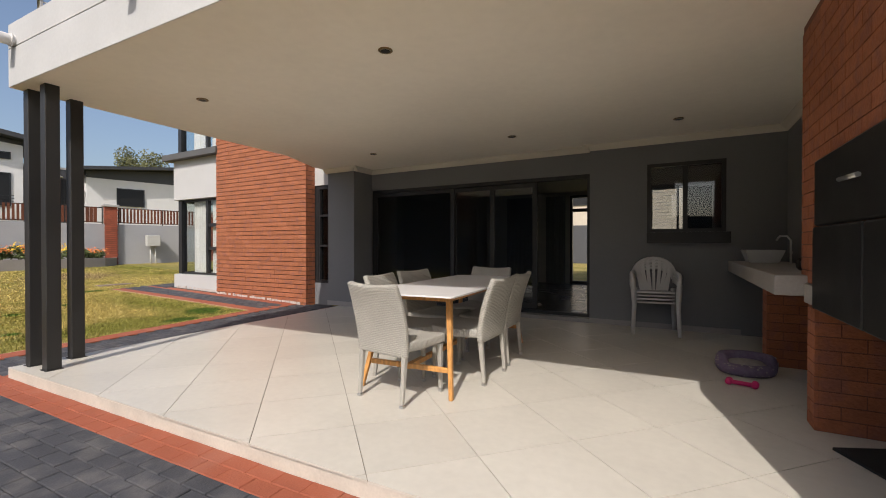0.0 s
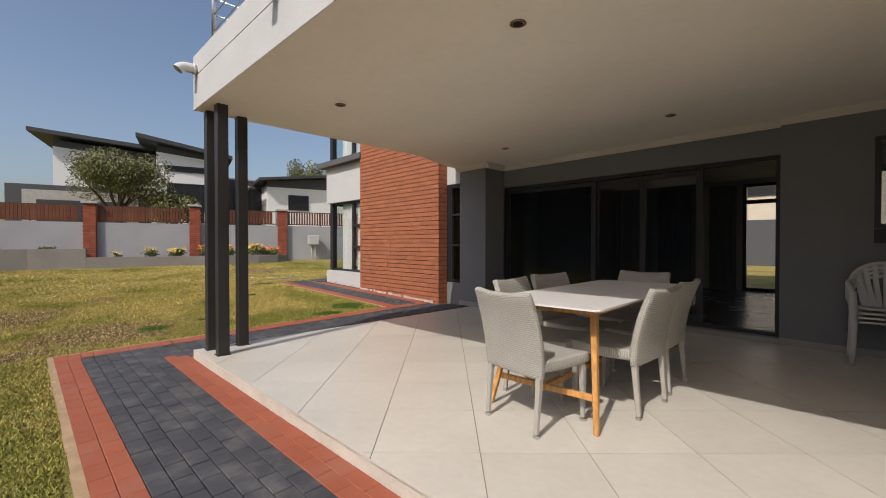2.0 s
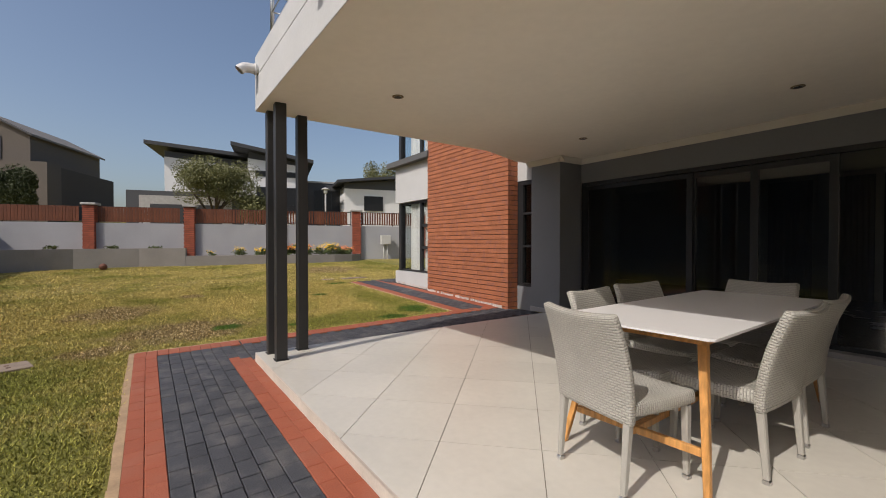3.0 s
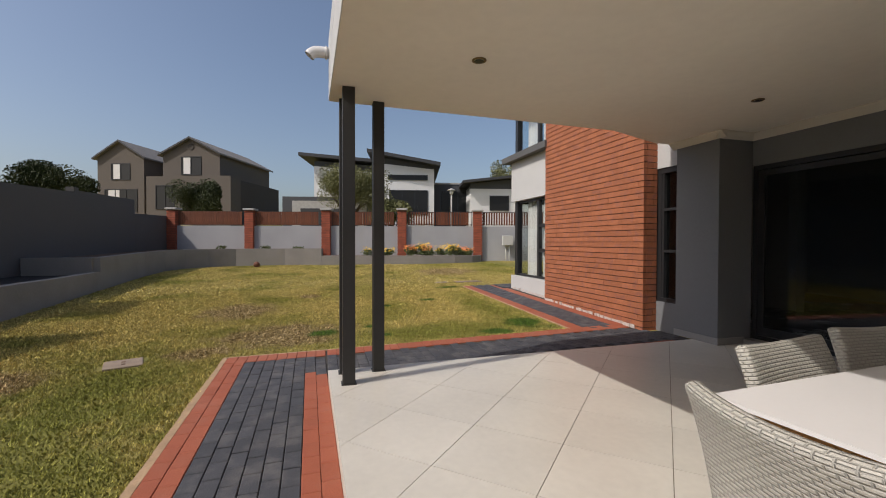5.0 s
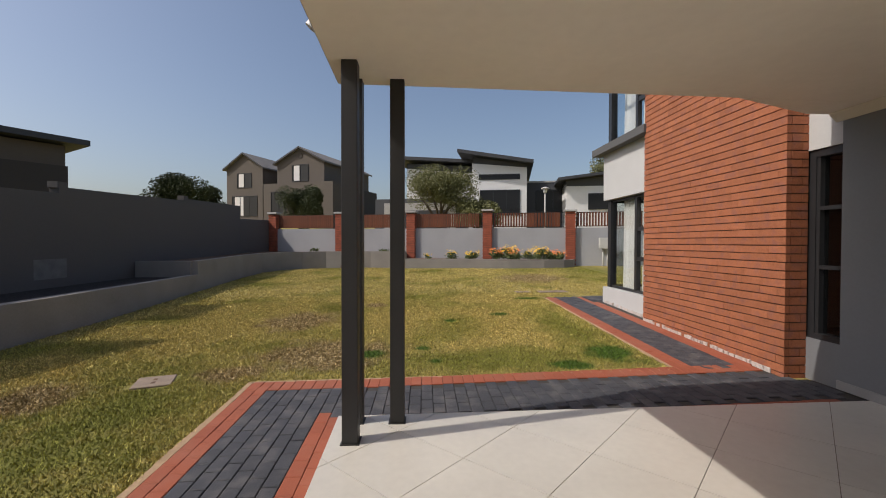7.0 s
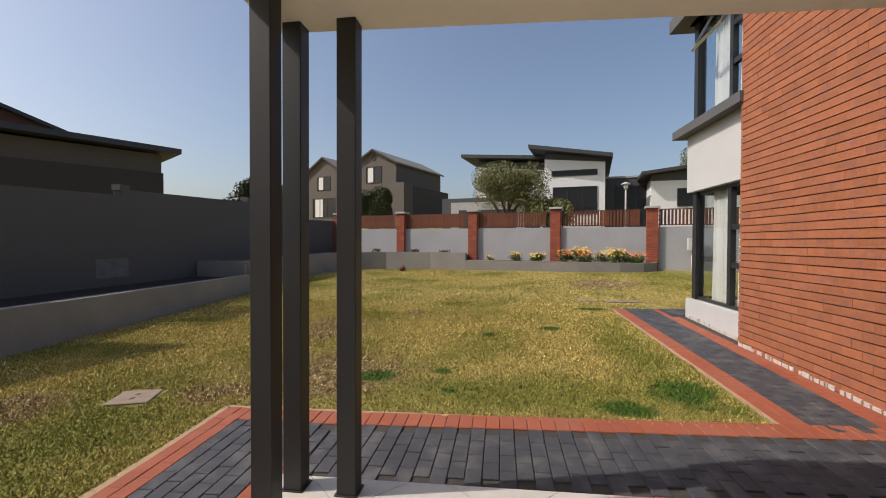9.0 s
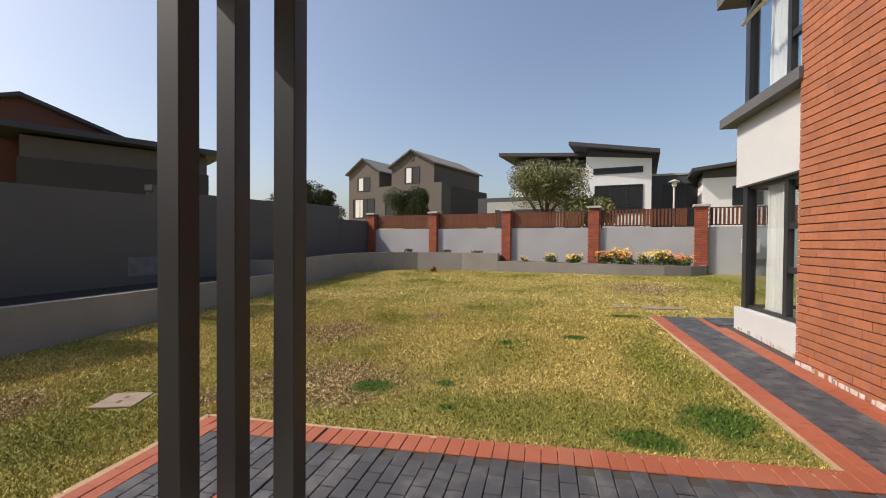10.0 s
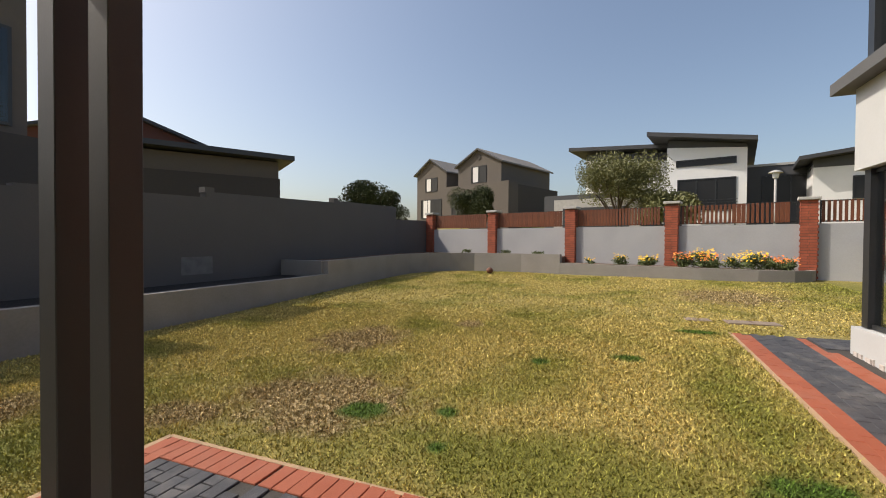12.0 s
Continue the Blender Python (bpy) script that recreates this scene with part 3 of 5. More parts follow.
solid("bay_floor", M_ROOMFLOOR, [(BX0 + 0.22, -7.2, BY + 0.22, 10.0, 3.0, 3.3), (BX0 + 0.22, -7.2, BY + 0.22, 10.0, -0.1, 0.12), (BX0 + 0.22, -7.2, BY + 0.22, 10.0, 5.6, 5.8)], "bay room floors", "floor")
solid("wall_bay_room", M_ROOM, [(BX0 + 0.22, -7.2, 10.0, 10.2, -0.2, 5.8), (-9.3, -9.15, 7.5, 10.0, 0.12, 5.6)], "plain walls inside the bay rooms", "wall")


def bay_window(name, z0, z1, awning):
    w = thing(name, None, "black framed corner window with white curtains" + (" and an open top light" if awning else ""), "window", "", "structure")
    for b in ((BX0 + 0.10, BX0 + 0.24, BY + 0.06, BY + 0.20, z0, z1),
              (BX0 + 0.24, BX1, BY + 0.10, BY + 0.15, z0, z0 + 0.05), (BX0 + 0.24, BX1, BY + 0.10, BY + 0.15, z1 - 0.05, z1),
              (-10.78, -10.69, BY + 0.08, BY + 0.16, z0 + 0.05, z1 - 0.05),
              (-10.69, BX1, BY + 0.09, BY + 0.16, z0 + 0.62, z0 + 0.70), (-10.69, BX1, BY + 0.09, BY + 0.16, z0 + 1.20, z0 + 1.28),
              (BX0 + 0.10, BX0 + 0.16, BY + 0.20, 9.0, z0, z0 + 0.05), (BX0 + 0.10, BX0 + 0.16, BY + 0.20, 9.0, z1 - 0.05, z1), (BX0 + 0.10, BX0 + 0.17, 9.0, 9.1, z0, z1)):
        boxpart("window_frame", M_FRAME, b, w)
    for b in ((BX0 + 0.24, -10.78, BY + 0.12, BY + 0.126, z0 + 0.05, z1 - 0.05), (-10.69, BX1, BY + 0.12, BY + 0.126, z0 + 0.05, z0 + 0.62), (-10.69, BX1, BY + 0.12, BY + 0.126, z0 + 0.70, z0 + 1.20), (-10.69, BX1, BY + 0.12, BY + 0.126, z0 + 1.28, z1 - 0.05), (BX0 + 0.127, BX0 + 0.133, BY + 0.20, 9.0, z0 + 0.05, z1 - 0.05)):
        boxpart("pane", M_CLEAR, b, w).visible_shadow = False
    if awning:
        a = thing("open_light", pose(-10.95, BY + 0.09, z1 - 0.1, -28, 0, 0))
        a.parent = w
        for b in ((-0.35, 0.60, -0.02, 0.02, -0.05, 0.0), (-0.35, 0.60, -0.02, 0.02, -0.72, -0.67), (-0.35, -0.30, -0.02, 0.02, -0.67, -0.05), (0.55, 0.60, -0.02, 0.02, -0.67, -0.05)):
            boxpart("sash", M_ALU, b, a)
        boxpart("pane", M_CLEAR, (-0.30, 0.55, -0.003, 0.003, -0.67, -0.05), a).visible_shadow = False
    for xa, xb in ((-11.46, -10.80), (-10.68, -10.08)):
        c = thing("curtain", pose(0, BY + 0.20, z0 + 0.02), "white pleated curtain behind the bay window glass", "curtain", "bay curtains")
        bm = bmesh.new()
        n = 90
        lo, hi = [], []
        for k in range(n + 1):
            u = k / n
            wob = 0.035 * math.sin(u * 44) + 0.012 * math.sin(u * 101)
            lo.append(bm.verts.new((xa + (xb - xa) * u, wob, 0)))
            hi.append(bm.verts.new((xa + (xb - xa) * u, wob * 0.7, z1 - z0 - 0.05)))
        for k in range(n):
            bm.faces.new((lo[k], lo[k + 1], hi[k + 1], hi[k])).smooth = True
        part("fabric", bm, M_CURTAIN, c)


bay_window("window_4", 0.46, 2.355, False)
bay_window("window_5", 3.525, 5.36, True)


# ---------------------------------------------------------------- garden walls
def wall_y(x):
    return -5.33 + (x + 12.57) * 0.03


gw = thing("wall_garden", None, "tall grey painted boundary wall stepping up along the garden, shade in its colour", "wall", "", "structure")
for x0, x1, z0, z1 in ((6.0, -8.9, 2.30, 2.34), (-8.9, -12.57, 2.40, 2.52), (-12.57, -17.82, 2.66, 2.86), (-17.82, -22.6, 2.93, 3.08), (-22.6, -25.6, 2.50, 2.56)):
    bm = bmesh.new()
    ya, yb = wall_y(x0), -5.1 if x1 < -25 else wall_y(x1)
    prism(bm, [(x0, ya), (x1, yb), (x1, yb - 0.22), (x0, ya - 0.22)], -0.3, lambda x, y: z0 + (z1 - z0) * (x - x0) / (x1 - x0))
    part("wall_segment", bm, M_YARDSHADE, gw)
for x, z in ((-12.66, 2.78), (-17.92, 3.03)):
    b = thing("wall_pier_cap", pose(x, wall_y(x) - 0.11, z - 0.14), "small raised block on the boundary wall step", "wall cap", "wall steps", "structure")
    boxpart("block", M_YARDSHADE, (-0.13, 0.13, -0.112, 0.112, 0.0, 0.14), b)

pt = thing("paint_patch", None, "pale repainted rectangle on the boundary wall", "paint patch", "", "structure")
boxpart("patch", M_PATCH, (-12.72, -11.86, -5.36, wall_y(-12.3) + 0.012, 0.62, 1.05), pt)

FA = [(-25.14, -4.94), (-24.25, -1.36), (-23.35, 2.23), (-22.45, 5.81), (-21.45, 9.38), (-20.5, 13.0), (-19.55, 16.6)]


def along(i, u):
    a, b = FA[i], FA[i + 1]
    return a[0] + (b[0] - a[0]) * u, a[1] + (b[1] - a[1]) * u


fw = thing("wall_fence", None, "low grey painted wall under the slatted fence", "wall", "", "structure")
for (x0, y0), (x1, y1) in zip([(-25.35, -5.75)] + FA, FA):
    bm = bmesh.new()
    prism(bm, [(x0 - 0.11, y0), (x1 - 0.11, y1), (x1 + 0.07, y1), (x0 + 0.07, y0)], -0.2, 2.095)
    part("wall_segment", bm, M_YARD, fw)


def pillar(x, y, top):
    p = thing("brick_pillar", pose(x, y, 0, 0, 0, -14.5), "red brick fence pillar with a pale concrete cap", "pillar", "fence pillars")
    bm = bmesh.new()
    box(bm, -0.20, 0.20, -0.20, 0.20, 0.2, top - 0.09)
    part("core", bm, M_MORTAR, p)
    bm = bmesh.new()
    z, k = 0.35, 0
    while z < top - 0.17:
        for face in range(4):
            for s in (-1, 1):
                u = s * 0.106 + (0.02 if k % 2 else -0.02) * (face % 2)
                a, b = u - 0.102, u + 0.102
                q = {0: (a, b, -0.205, -0.19), 1: (a, b, 0.19, 0.205), 2: (-0.205, -0.19, a, b), 3: (0.19, 0.205, a, b)}[face]
                box(bm, q[0], q[1], q[2], q[3], z, z + 0.072)
        z += 0.085
        k += 1
    tagged(part("brickwork", bm, M_PILLAR, p), kind="stuff")
    bm = bmesh.new()
    box(bm, -0.27, 0.27, -0.27, 0.27, top - 0.09, top, bevel=0.012)
    part("cap", bm, M_CAP, p, "pale concrete cap")


for (x, y), top in zip(FA[:6], (2.95, 2.93, 2.94, 2.965, 2.90, 2.88)):
    pillar(x, y, top)


def fence_panel(i):
    a, b = FA[i], FA[i + 1]
    ln = math.hypot(b[0] - a[0], b[1] - a[1])
    f = thing("fence_panel", pose(a[0] + 0.0, a[1], 2.095, 0, 0, math.degrees(math.atan2(b[1] - a[1], b[0] - a[0]))), "reddish-brown slatted timber fence panel between brick pillars", "fence", "fence panels")
    z0, z1 = 0.05, 0.70
    for z in (z0, z1 - 0.04):
        boxpart("rail", M_FRAME, (0.25, ln - 0.25, -0.015, 0.015, z, z + 0.04), f)
    for u in (0.25, ln / 2 - 0.02, ln - 0.29):
        boxpart("upright", M_FRAME, (u, u + 0.04, -0.02, 0.02, 0.0, z1), f)
    slat_w = 0.105 if i < 3 else 0.075
    pitch = 0.112 if i < 3 else 0.125
    bm = bmesh.new()
    box(bm, -slat_w / 2, slat_w / 2, -0.037, -0.016, 0, 1.0, bevel=0.003)
    me = mesh_of("slat", bm, M_SLAT)
    n = int((ln - 0.62) / pitch)
    rnd = random.Random(i)
    for k in range(n):
        s = new("slat", me)
        s.parent = f
        w = 1.0
        if i == 2 and k > n * 0.45:
            w = 0.78
        if i == 3 and n * 0.46 < k < n * 0.6 or i == 3 and k > n * 0.86:
            w = 1.55
        s.matrix_basis = Matrix.Translation((0.33 + k * pitch, 0, z0 + rnd.uniform(-0.006, 0.006))) @ Matrix.Diagonal((w, 1, z1 - z0 - 0.01, 1))


for i in range(6):
    fence_panel(i)

# ---------------------------------------------------------------- raised planters
def band_wall(pts, width, z_top, base=-0.3):
    """A wall of even width along points in plan; z_top follows along it."""
    bm = bmesh.new()
    n = len(pts)
    L, R = [], []
    for i, (x, y) in enumerate(pts):
        d = Vector(pts[min(i + 1, n - 1)]) - Vector(pts[max(i - 1, 0)])
        nx, ny = -d.y / d.length * width / 2, d.x / d.length * width / 2
        z = z_top[i]
        L.append((bm.verts.new((x + nx, y + ny, base)), bm.verts.new((x + nx, y + ny, z))))
        R.append((bm.verts.new((x - nx, y - ny, base)), bm.verts.new((x - nx, y - ny, z))))
    for i in range(n - 1):
        bm.faces.new((L[i][0], L[i + 1][0], L[i + 1][1], L[i][1]))
        bm.faces.new((R[i + 1][0], R[i][0], R[i][1], R[i + 1][1]))
        bm.faces.new((L[i][1], L[i + 1][1], R[i + 1][1], R[i][1]))
    for q in (0, n - 1):
        bm.faces.new((L[q][0], L[q][1], R[q][1], R[q][0]))
    return bm


low = [(4.0, -3.5), (-6.0, -3.5), (-9.0, -3.45), (-11.0, -3.47), (-13.0, -3.6), (-15.2, -3.8)]
tagged(part("planter_wall_low", band_wall(low, 0.20, [0.5, 0.5, 0.5, 0.51, 0.50, 0.49]), M_PLANTER), "low grey rendered planter wall beside the lawn", "planter wall", "", "structure")
high = [(-15.2, -3.8), (-17.0, -3.95), (-19.0, -4.1), (-20.8, -4.05), (-21.8, -3.6), (-22.4, -2.8), (-22.6, -1.7), (-22.35, 0.4), (-21.85, 2.0)]
tagged(part("planter_wall_high", band_wall(high, 0.20, [0.88, 0.90, 0.93, 0.96, 0.98, 0.99, 1.0, 1.01, 1.015]), M_PLANTER), "grey rendered raised planter wall curving along the lawn", "planter wall", "", "structure")
mid = [(-21.85, 2.0), (-21.35, 4.15), (-20.75, 6.5), (-20.5, 7.9), (-20.55, 8.75), (-20.85, 9.2), (-21.3, 9.45), (-21.9, 9.55)]
tagged(part("planter_wall_flowers", band_wall(mid, 0.20, [0.69] * 8), M_PLANTER), "low grey planter wall with a rounded end holding flowers", "planter wall", "", "structure")
solid("planter_return", M_PLANTER, [(-15.33, -15.1, -5.38, -3.85, 0.0, 0.879)], "grey planter step at the change of level", "planter wall")
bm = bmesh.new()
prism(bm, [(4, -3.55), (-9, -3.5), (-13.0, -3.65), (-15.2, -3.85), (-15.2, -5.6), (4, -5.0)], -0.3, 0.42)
tagged(part("planter_soil_low", bm, M_SHADESOIL), "dark soil in the low planter, wall shade in its colour", "soil", "", "structure")
bm = bmesh.new()
prism(bm, [(-15.2, -3.85), (-19.0, -4.15), (-20.8, -4.1), (-21.85, -3.65), (-22.45, -2.85), (-22.65, -1.7), (-22.4, 0.4), (-21.9, 2.0), (-23.4, 2.0), (-25.3, -5.7), (-15.2, -5.6)], 0.0, lambda x, y: 0.80 + 0.014 * max(0, -15.2 - x))
prism(bm, [(-21.9, 2.0), (-21.4, 4.15), (-20.8, 6.5), (-20.55, 7.9), (-20.6, 8.75), (-20.9, 9.15), (-21.5, 9.4), (-23.4, 2.0)], 0.1, 0.66)
tagged(part("planter_soil", bm, M_SOIL), "bare reddish soil in the raised planters", "soil", "", "structure")


# ---------------------------------------------------------------- flowers
def leaf_cloud(bm, n, center, radii, size, rnd, flat=0.0):
    """Many small leaves scattered in an uneven ball."""
    lobes = [(Vector((rnd.uniform(-0.6, 0.6) * radii[0], rnd.uniform(-0.6, 0.6) * radii[1], rnd.uniform(-0.5, 0.6) * radii[2])), rnd.uniform(0.35, 0.6)) for _ in range(16)]
    for _ in range(n):
        c, r = lobes[rnd.randrange(len(lobes))]
        d = Vector((rnd.gauss(0, 1), rnd.gauss(0, 1), rnd.gauss(0, 1))).normalized() * (rnd.random() ** 0.4) * r
        p = Vector(center) + c + Vector((d.x * radii[0], d.y * radii[1], d.z * radii[2]))
        a = Vector((rnd.gauss(0, 1), rnd.gauss(0, 1), rnd.gauss(0, 1) * (1 - flat))).normalized()
        b = a.orthogonal().normalized()
        s = size * rnd.uniform(0.6, 1.4)
        vs = [bm.verts.new(p + a * s), bm.verts.new(p + b * s * 0.45), bm.verts.new(p - a * s), bm.verts.new(p - b * s * 0.45)]
        bm.faces.new(vs)


def flower_clump(x, y, z, w, h, mat, n, seed):
    rnd = random.Random(seed)
    c = thing("flower_clump", pose(x, y, z), "clump of %s daisies in the raised planter" % ("yellow" if mat is M_YELLOW else "orange"), "flowers", "planter flowers")
    bm = bmesh.new()
    leaf_cloud(bm, int(n * 7), (0, 0, h * 0.36), (w, w * 0.8, h * 0.42), 0.045, rnd)
    for k in range(10):
        bx, by = rnd.uniform(-w, w) * 0.5, rnd.uniform(-w, w) * 0.4
        tube(bm, [(bx * 0.4, by * 0.4, 0), (bx, by, h * 0.7)], 0.006, 4)
    part("foliage", bm, M_FLOWERLEAF, c)
    bm = bmesh.new()
    for k in range(n):
        u, v = rnd.uniform(-1, 1), rnd.uniform(-1, 1)
        p = Vector((u * w * 0.85, v * w * 0.7, h * (0.45 + 0.5 * rnd.random() * (1 - 0.4 * u * u))))
        nrm = Vector((rnd.gauss(0.5, 0.4), rnd.gauss(-0.3, 0.4), 1)).normalized()
        a = nrm.orthogonal().normalized()
        b = nrm.cross(a)
        r = rnd.uniform(0.022, 0.038)
        mid_v = bm.verts.new(p - nrm * 0.008)
        ring = [bm.verts.new(p + (a * math.cos(t) + b * math.sin(t)) * r * (1.0 if i % 2 else 0.72)) for i, t in ((i, i * math.pi / 6) for i in range(12))]
        for i in range(12):
            bm.faces.new((mid_v, ring[i], ring[(i + 1) % 12]))
    part("blossoms", bm, mat, c)


for k, (yy, off, w, h, mat, n) in enumerate(((3.0, 0.5, 0.25, 0.25, M_YELLOW, 8), (4.1, 0.5, 0.35, 0.40, M_YELLOW, 26), (5.0, 0.6, 0.42, 0.38, M_YELLOW, 46), (6.05, 0.65, 0.40, 0.5, M_ORANGE, 55), (6.6, 0.6, 0.45, 0.6, M_YELLOW, 60), (6.75, 0.95, 0.40, 0.52, M_ORANGE, 40), (7.45, 0.7, 0.36, 0.45, M_YELLOW, 35), (7.9, 0.75, 0.45, 0.55, M_YELLOW, 65), (8.35, 0.8, 0.36, 0.45, M_ORANGE, 40), (8.75, 0.7, 0.30, 0.42, M_ORANGE, 35))):
    fx = -24.15 + 0.25 * yy
    flower_clump(fx + off + 0.4, yy, 0.65, w * 1.1, h * 1.2, mat, int(n * 1.6), 40 + k)
for k, (x, y) in enumerate(((-23.9, -2.6), (-23.5, -0.6), (-23.1, 0.9))):
    rnd = random.Random(k)
    c = thing("small_weed", pose(x, y, 0.92), "sparse green weed on the planter soil", "weed", "planter weeds")
    bm = bmesh.new()
    leaf_cloud(bm, 120, (0, 0, 0.1), (0.3, 0.3, 0.12), 0.05, rnd)
    part("foliage", bm, M_FLOWERLEAF, c)


# ---------------------------------------------------------------- trees and bushes
def tree(name, x, y, trunk, radii, n, size, mat, label, seed, lift=0.0):
    rnd = random.Random(seed)
    z = gz(x, y)
    t = thing(name, pose(x, y, z), label, "tree" if trunk > 0.5 else "bush")
    bm = bmesh.new()
    top = trunk + radii[2]
    tube(bm, [(0, 0, -0.2), (0.05, 0.03, trunk * 0.5), (-0.03, 0.08, trunk), (0.05, 0, top)], [0.16, 0.12, 0.10, 0.03], 8)
    for k in range(9):
        a = k * 2.4
        e = Vector((math.cos(a) * radii[0] * 0.75, math.sin(a) * radii[1] * 0.75, trunk + radii[2] * rnd.uniform(0.5, 1.4)))
        s = Vector((0, 0, trunk * rnd.uniform(0.55, 1.0)))
        tube(bm, [s, s.lerp(e, 0.5) + Vector((0, 0, 0.15)), e], [0.07, 0.045, 0.015], 6)
    part("trunk", bm, M_BARK, t)
    bm = bmesh.new()
    leaf_cloud(bm, n, (0, 0, trunk + radii[2] * 0.9 + lift), radii, size, rnd)
    part("crown", bm, mat, t)
    return t


tree("olive_tree", -31.0, 3.9, 2.2, (2.7, 2.4, 1.65), 22000, 0.062, M_LEAF, "loose grey-green tree in front of the white house", 3)
tree("shrub", -29.5, 6.3, 1.5, (1.7, 1.5, 0.9), 6000, 0.09, M_LEAF, "grey-green shrub beside the olive tree", 4)
tree("round_bush", -38.0, -7.1, 0.3, (1.75, 1.7, 1.7), 24000, 0.07, M_LEAFD, "dense rounded dark green bush before the brown house", 5, 0.9)
tree("leafy_tree", -33.0, -13.6, 1.7, (2.55, 2.4, 1.75), 26000, 0.085, M_LEAFD, "broad dark green tree behind the boundary wall", 6)
tree("slender_tree", -44.0, 21.5, 3.0, (2.0, 2.0, 2.4), 6000, 0.11, M_LEAF, "slim green tree beyond the white house", 8)


# ---------------------------------------------------------------- neighbouring houses
def window_on(parent, x0, x1, z0, z1, y, bars=1, curtain=False):
    """A framed window on the face y = const of a house, facing -y in the house's own frame."""
    w = thing("window", None)
    w.parent = parent
    for b in ((x0, x1, y - 0.06, y + 0.02, z1 - 0.07, z1), (x0, x1, y - 0.06, y + 0.02, z0, z0 + 0.07), (x0, x0 + 0.07, y - 0.06, y + 0.02, z0 + 0.07, z1 - 0.07), (x1 - 0.07, x1, y - 0.06, y + 0.02, z0 + 0.07, z1 - 0.07)):
        boxpart("frame", M_FRAME, b, w)
    for k in range(bars):
        u = x0 + (x1 - x0) * (k + 1) / (bars + 1)
        boxpart("mullion", M_FRAME, (u - 0.04, u + 0.04, y - 0.05, y + 0.02, z0 + 0.07, z1 - 0.07), w)
    boxpart("pane", M_STEEL, (x0 + 0.05, x1 - 0.05, y - 0.015, y + 0.01, z0 + 0.05, z1 - 0.05), w)
    if curtain:
        boxpart("curtain", M_CURTAIN, (x0 + (x1 - x0) * 0.12, x0 + (x1 - x0) * 0.46, y - 0.03, y - 0.02, z0 + 0.1, z1 - 0.1), w)


def gable_block(parent, x0, x1, y0, y1, z0, eave, ridge, wall_mat):
    bm = bmesh.new()
    xm = (x0 + x1) / 2
    ring = [(x0, z0), (x1, z0), (x1, eave), (xm, ridge), (x0, eave)]
    a = [bm.verts.new((x, y0, z)) for x, z in ring]
    b = [bm.verts.new((x, y1, z)) for x, z in ring]
    bm.faces.new(a)
    bm.faces.new(b[::-1])
    for i in range(5):
        j = (i + 1) % 5
        bm.faces.new((a[i], b[i], b[j], a[j]))
    part("wall", bm, wall_mat, parent)
    o, t = 0.35, 0.18
    sl = (ridge - eave) / (xm - x0)
    for s in (-1, 1):
        bm = bmesh.new()
        xe = xm + s * (xm - x0 + o)
        ze = ridge - sl * (xm - x0 + o)
        q = [(xm, ridge + 0.03), (xe, ze + 0.03), (xe, ze + 0.03 + t), (xm, ridge + 0.03 + t)]
        a = [bm.verts.new((x, y0 - o, z)) for x, z in q]
        b = [bm.verts.new((x, y1 + o, z)) for x, z in q]
        bm.faces.new(a)
        bm.faces.new(b[::-1])
        for i in range(4):
            j = (i + 1) % 4
            bm.faces.new((a[i], b[i], b[j], a[j]))
        roof = part("roof", bm, M_ROOFTILE, parent)
        bm = bmesh.new()
        a = [bm.verts.new((x, y0 - o - 0.03, z)) for x, z in q]
        b = [bm.verts.new((x, y0 - o - 0.005, z)) for x, z in q]
        bm.faces.new(a)
        bm.faces.new(b[::-1])
        for i in range(4):
            j = (i + 1) % 4
            bm.faces.new((a[i], b[i], b[j], a[j]))
        part("barge_board", bm, M_ROOFDARK, roof)


def brown_house():
    """Two gabled wings; the gables face the house's own -y."""
    h = thing("brown_house", pose(-50.2, -8.2, -0.45, 0, 0, 70.0), "taupe plastered two-storey house with two tiled gables", "house")
    gable_block(h, -6.2, 0.0, 0.0, 10.5, 3.0, 10.8, 12.4, M_FARHOUSE)
    gable_block(h, -15.0, -9.6, 1.6, 11.0, 3.0, 10.9, 12.6, M_FARHOUSE)
    boxpart("link_wall", M_FARHOUSE, (-9.6, -6.2, 4.4, 11.0, 3.0, 10.9), h)
    boxpart("porch", M_FARHOUSE, (-6.6, 2.2, -1.8, 0.0, 3.0, 8.3), h)
    boxpart("carport_wall", M_FARDARK, (0.0, 2.2, 0.0, 8.5, 3.0, 8.1), h)
    window_on(h, -4.2, -2.0, 8.7, 10.6, -0.0, 1, True)
    window_on(h, -13.4, -11.2, 8.5, 10.3, 1.6, 1, True)
    window_on(h, -14.2, -10.4, 5.0, 7.5, 1.6, 2, True)
    window_on(h, -5.6, -3.6, 5.0, 7.4, -1.8, 1, False)
    bm = bmesh.new()
    bmesh.ops.create_cone(bm, cap_ends=True, segments=20, radius1=0.32, radius2=0.32, depth=0.08, matrix=pose(-3.1, -0.02, 11.6, 90))
    part("gable_vent", bm, M_FARDARK, h)


brown_house()


def mono_roof(parent, x0, x1, y0, y1, za, zb, t=0.28, mat=None):
    """A single-slope roof slab from x0 (height za) to x1 (height zb)."""
    bm = bmesh.new()
    q = [(x0, za), (x1, zb), (x1, zb + t), (x0, za + t)]
    a = [bm.verts.new((x, y0, z)) for x, z in q]
    b = [bm.verts.new((x, y1, z)) for x, z in q]
    bm.faces.new(a)
    bm.faces.new(b[::-1])
    for i in range(4):
        j = (i + 1) % 4
        bm.faces.new((a[i], b[i], b[j], a[j]))
    return part("roof", bm, mat or M_ROOFDARK, parent)


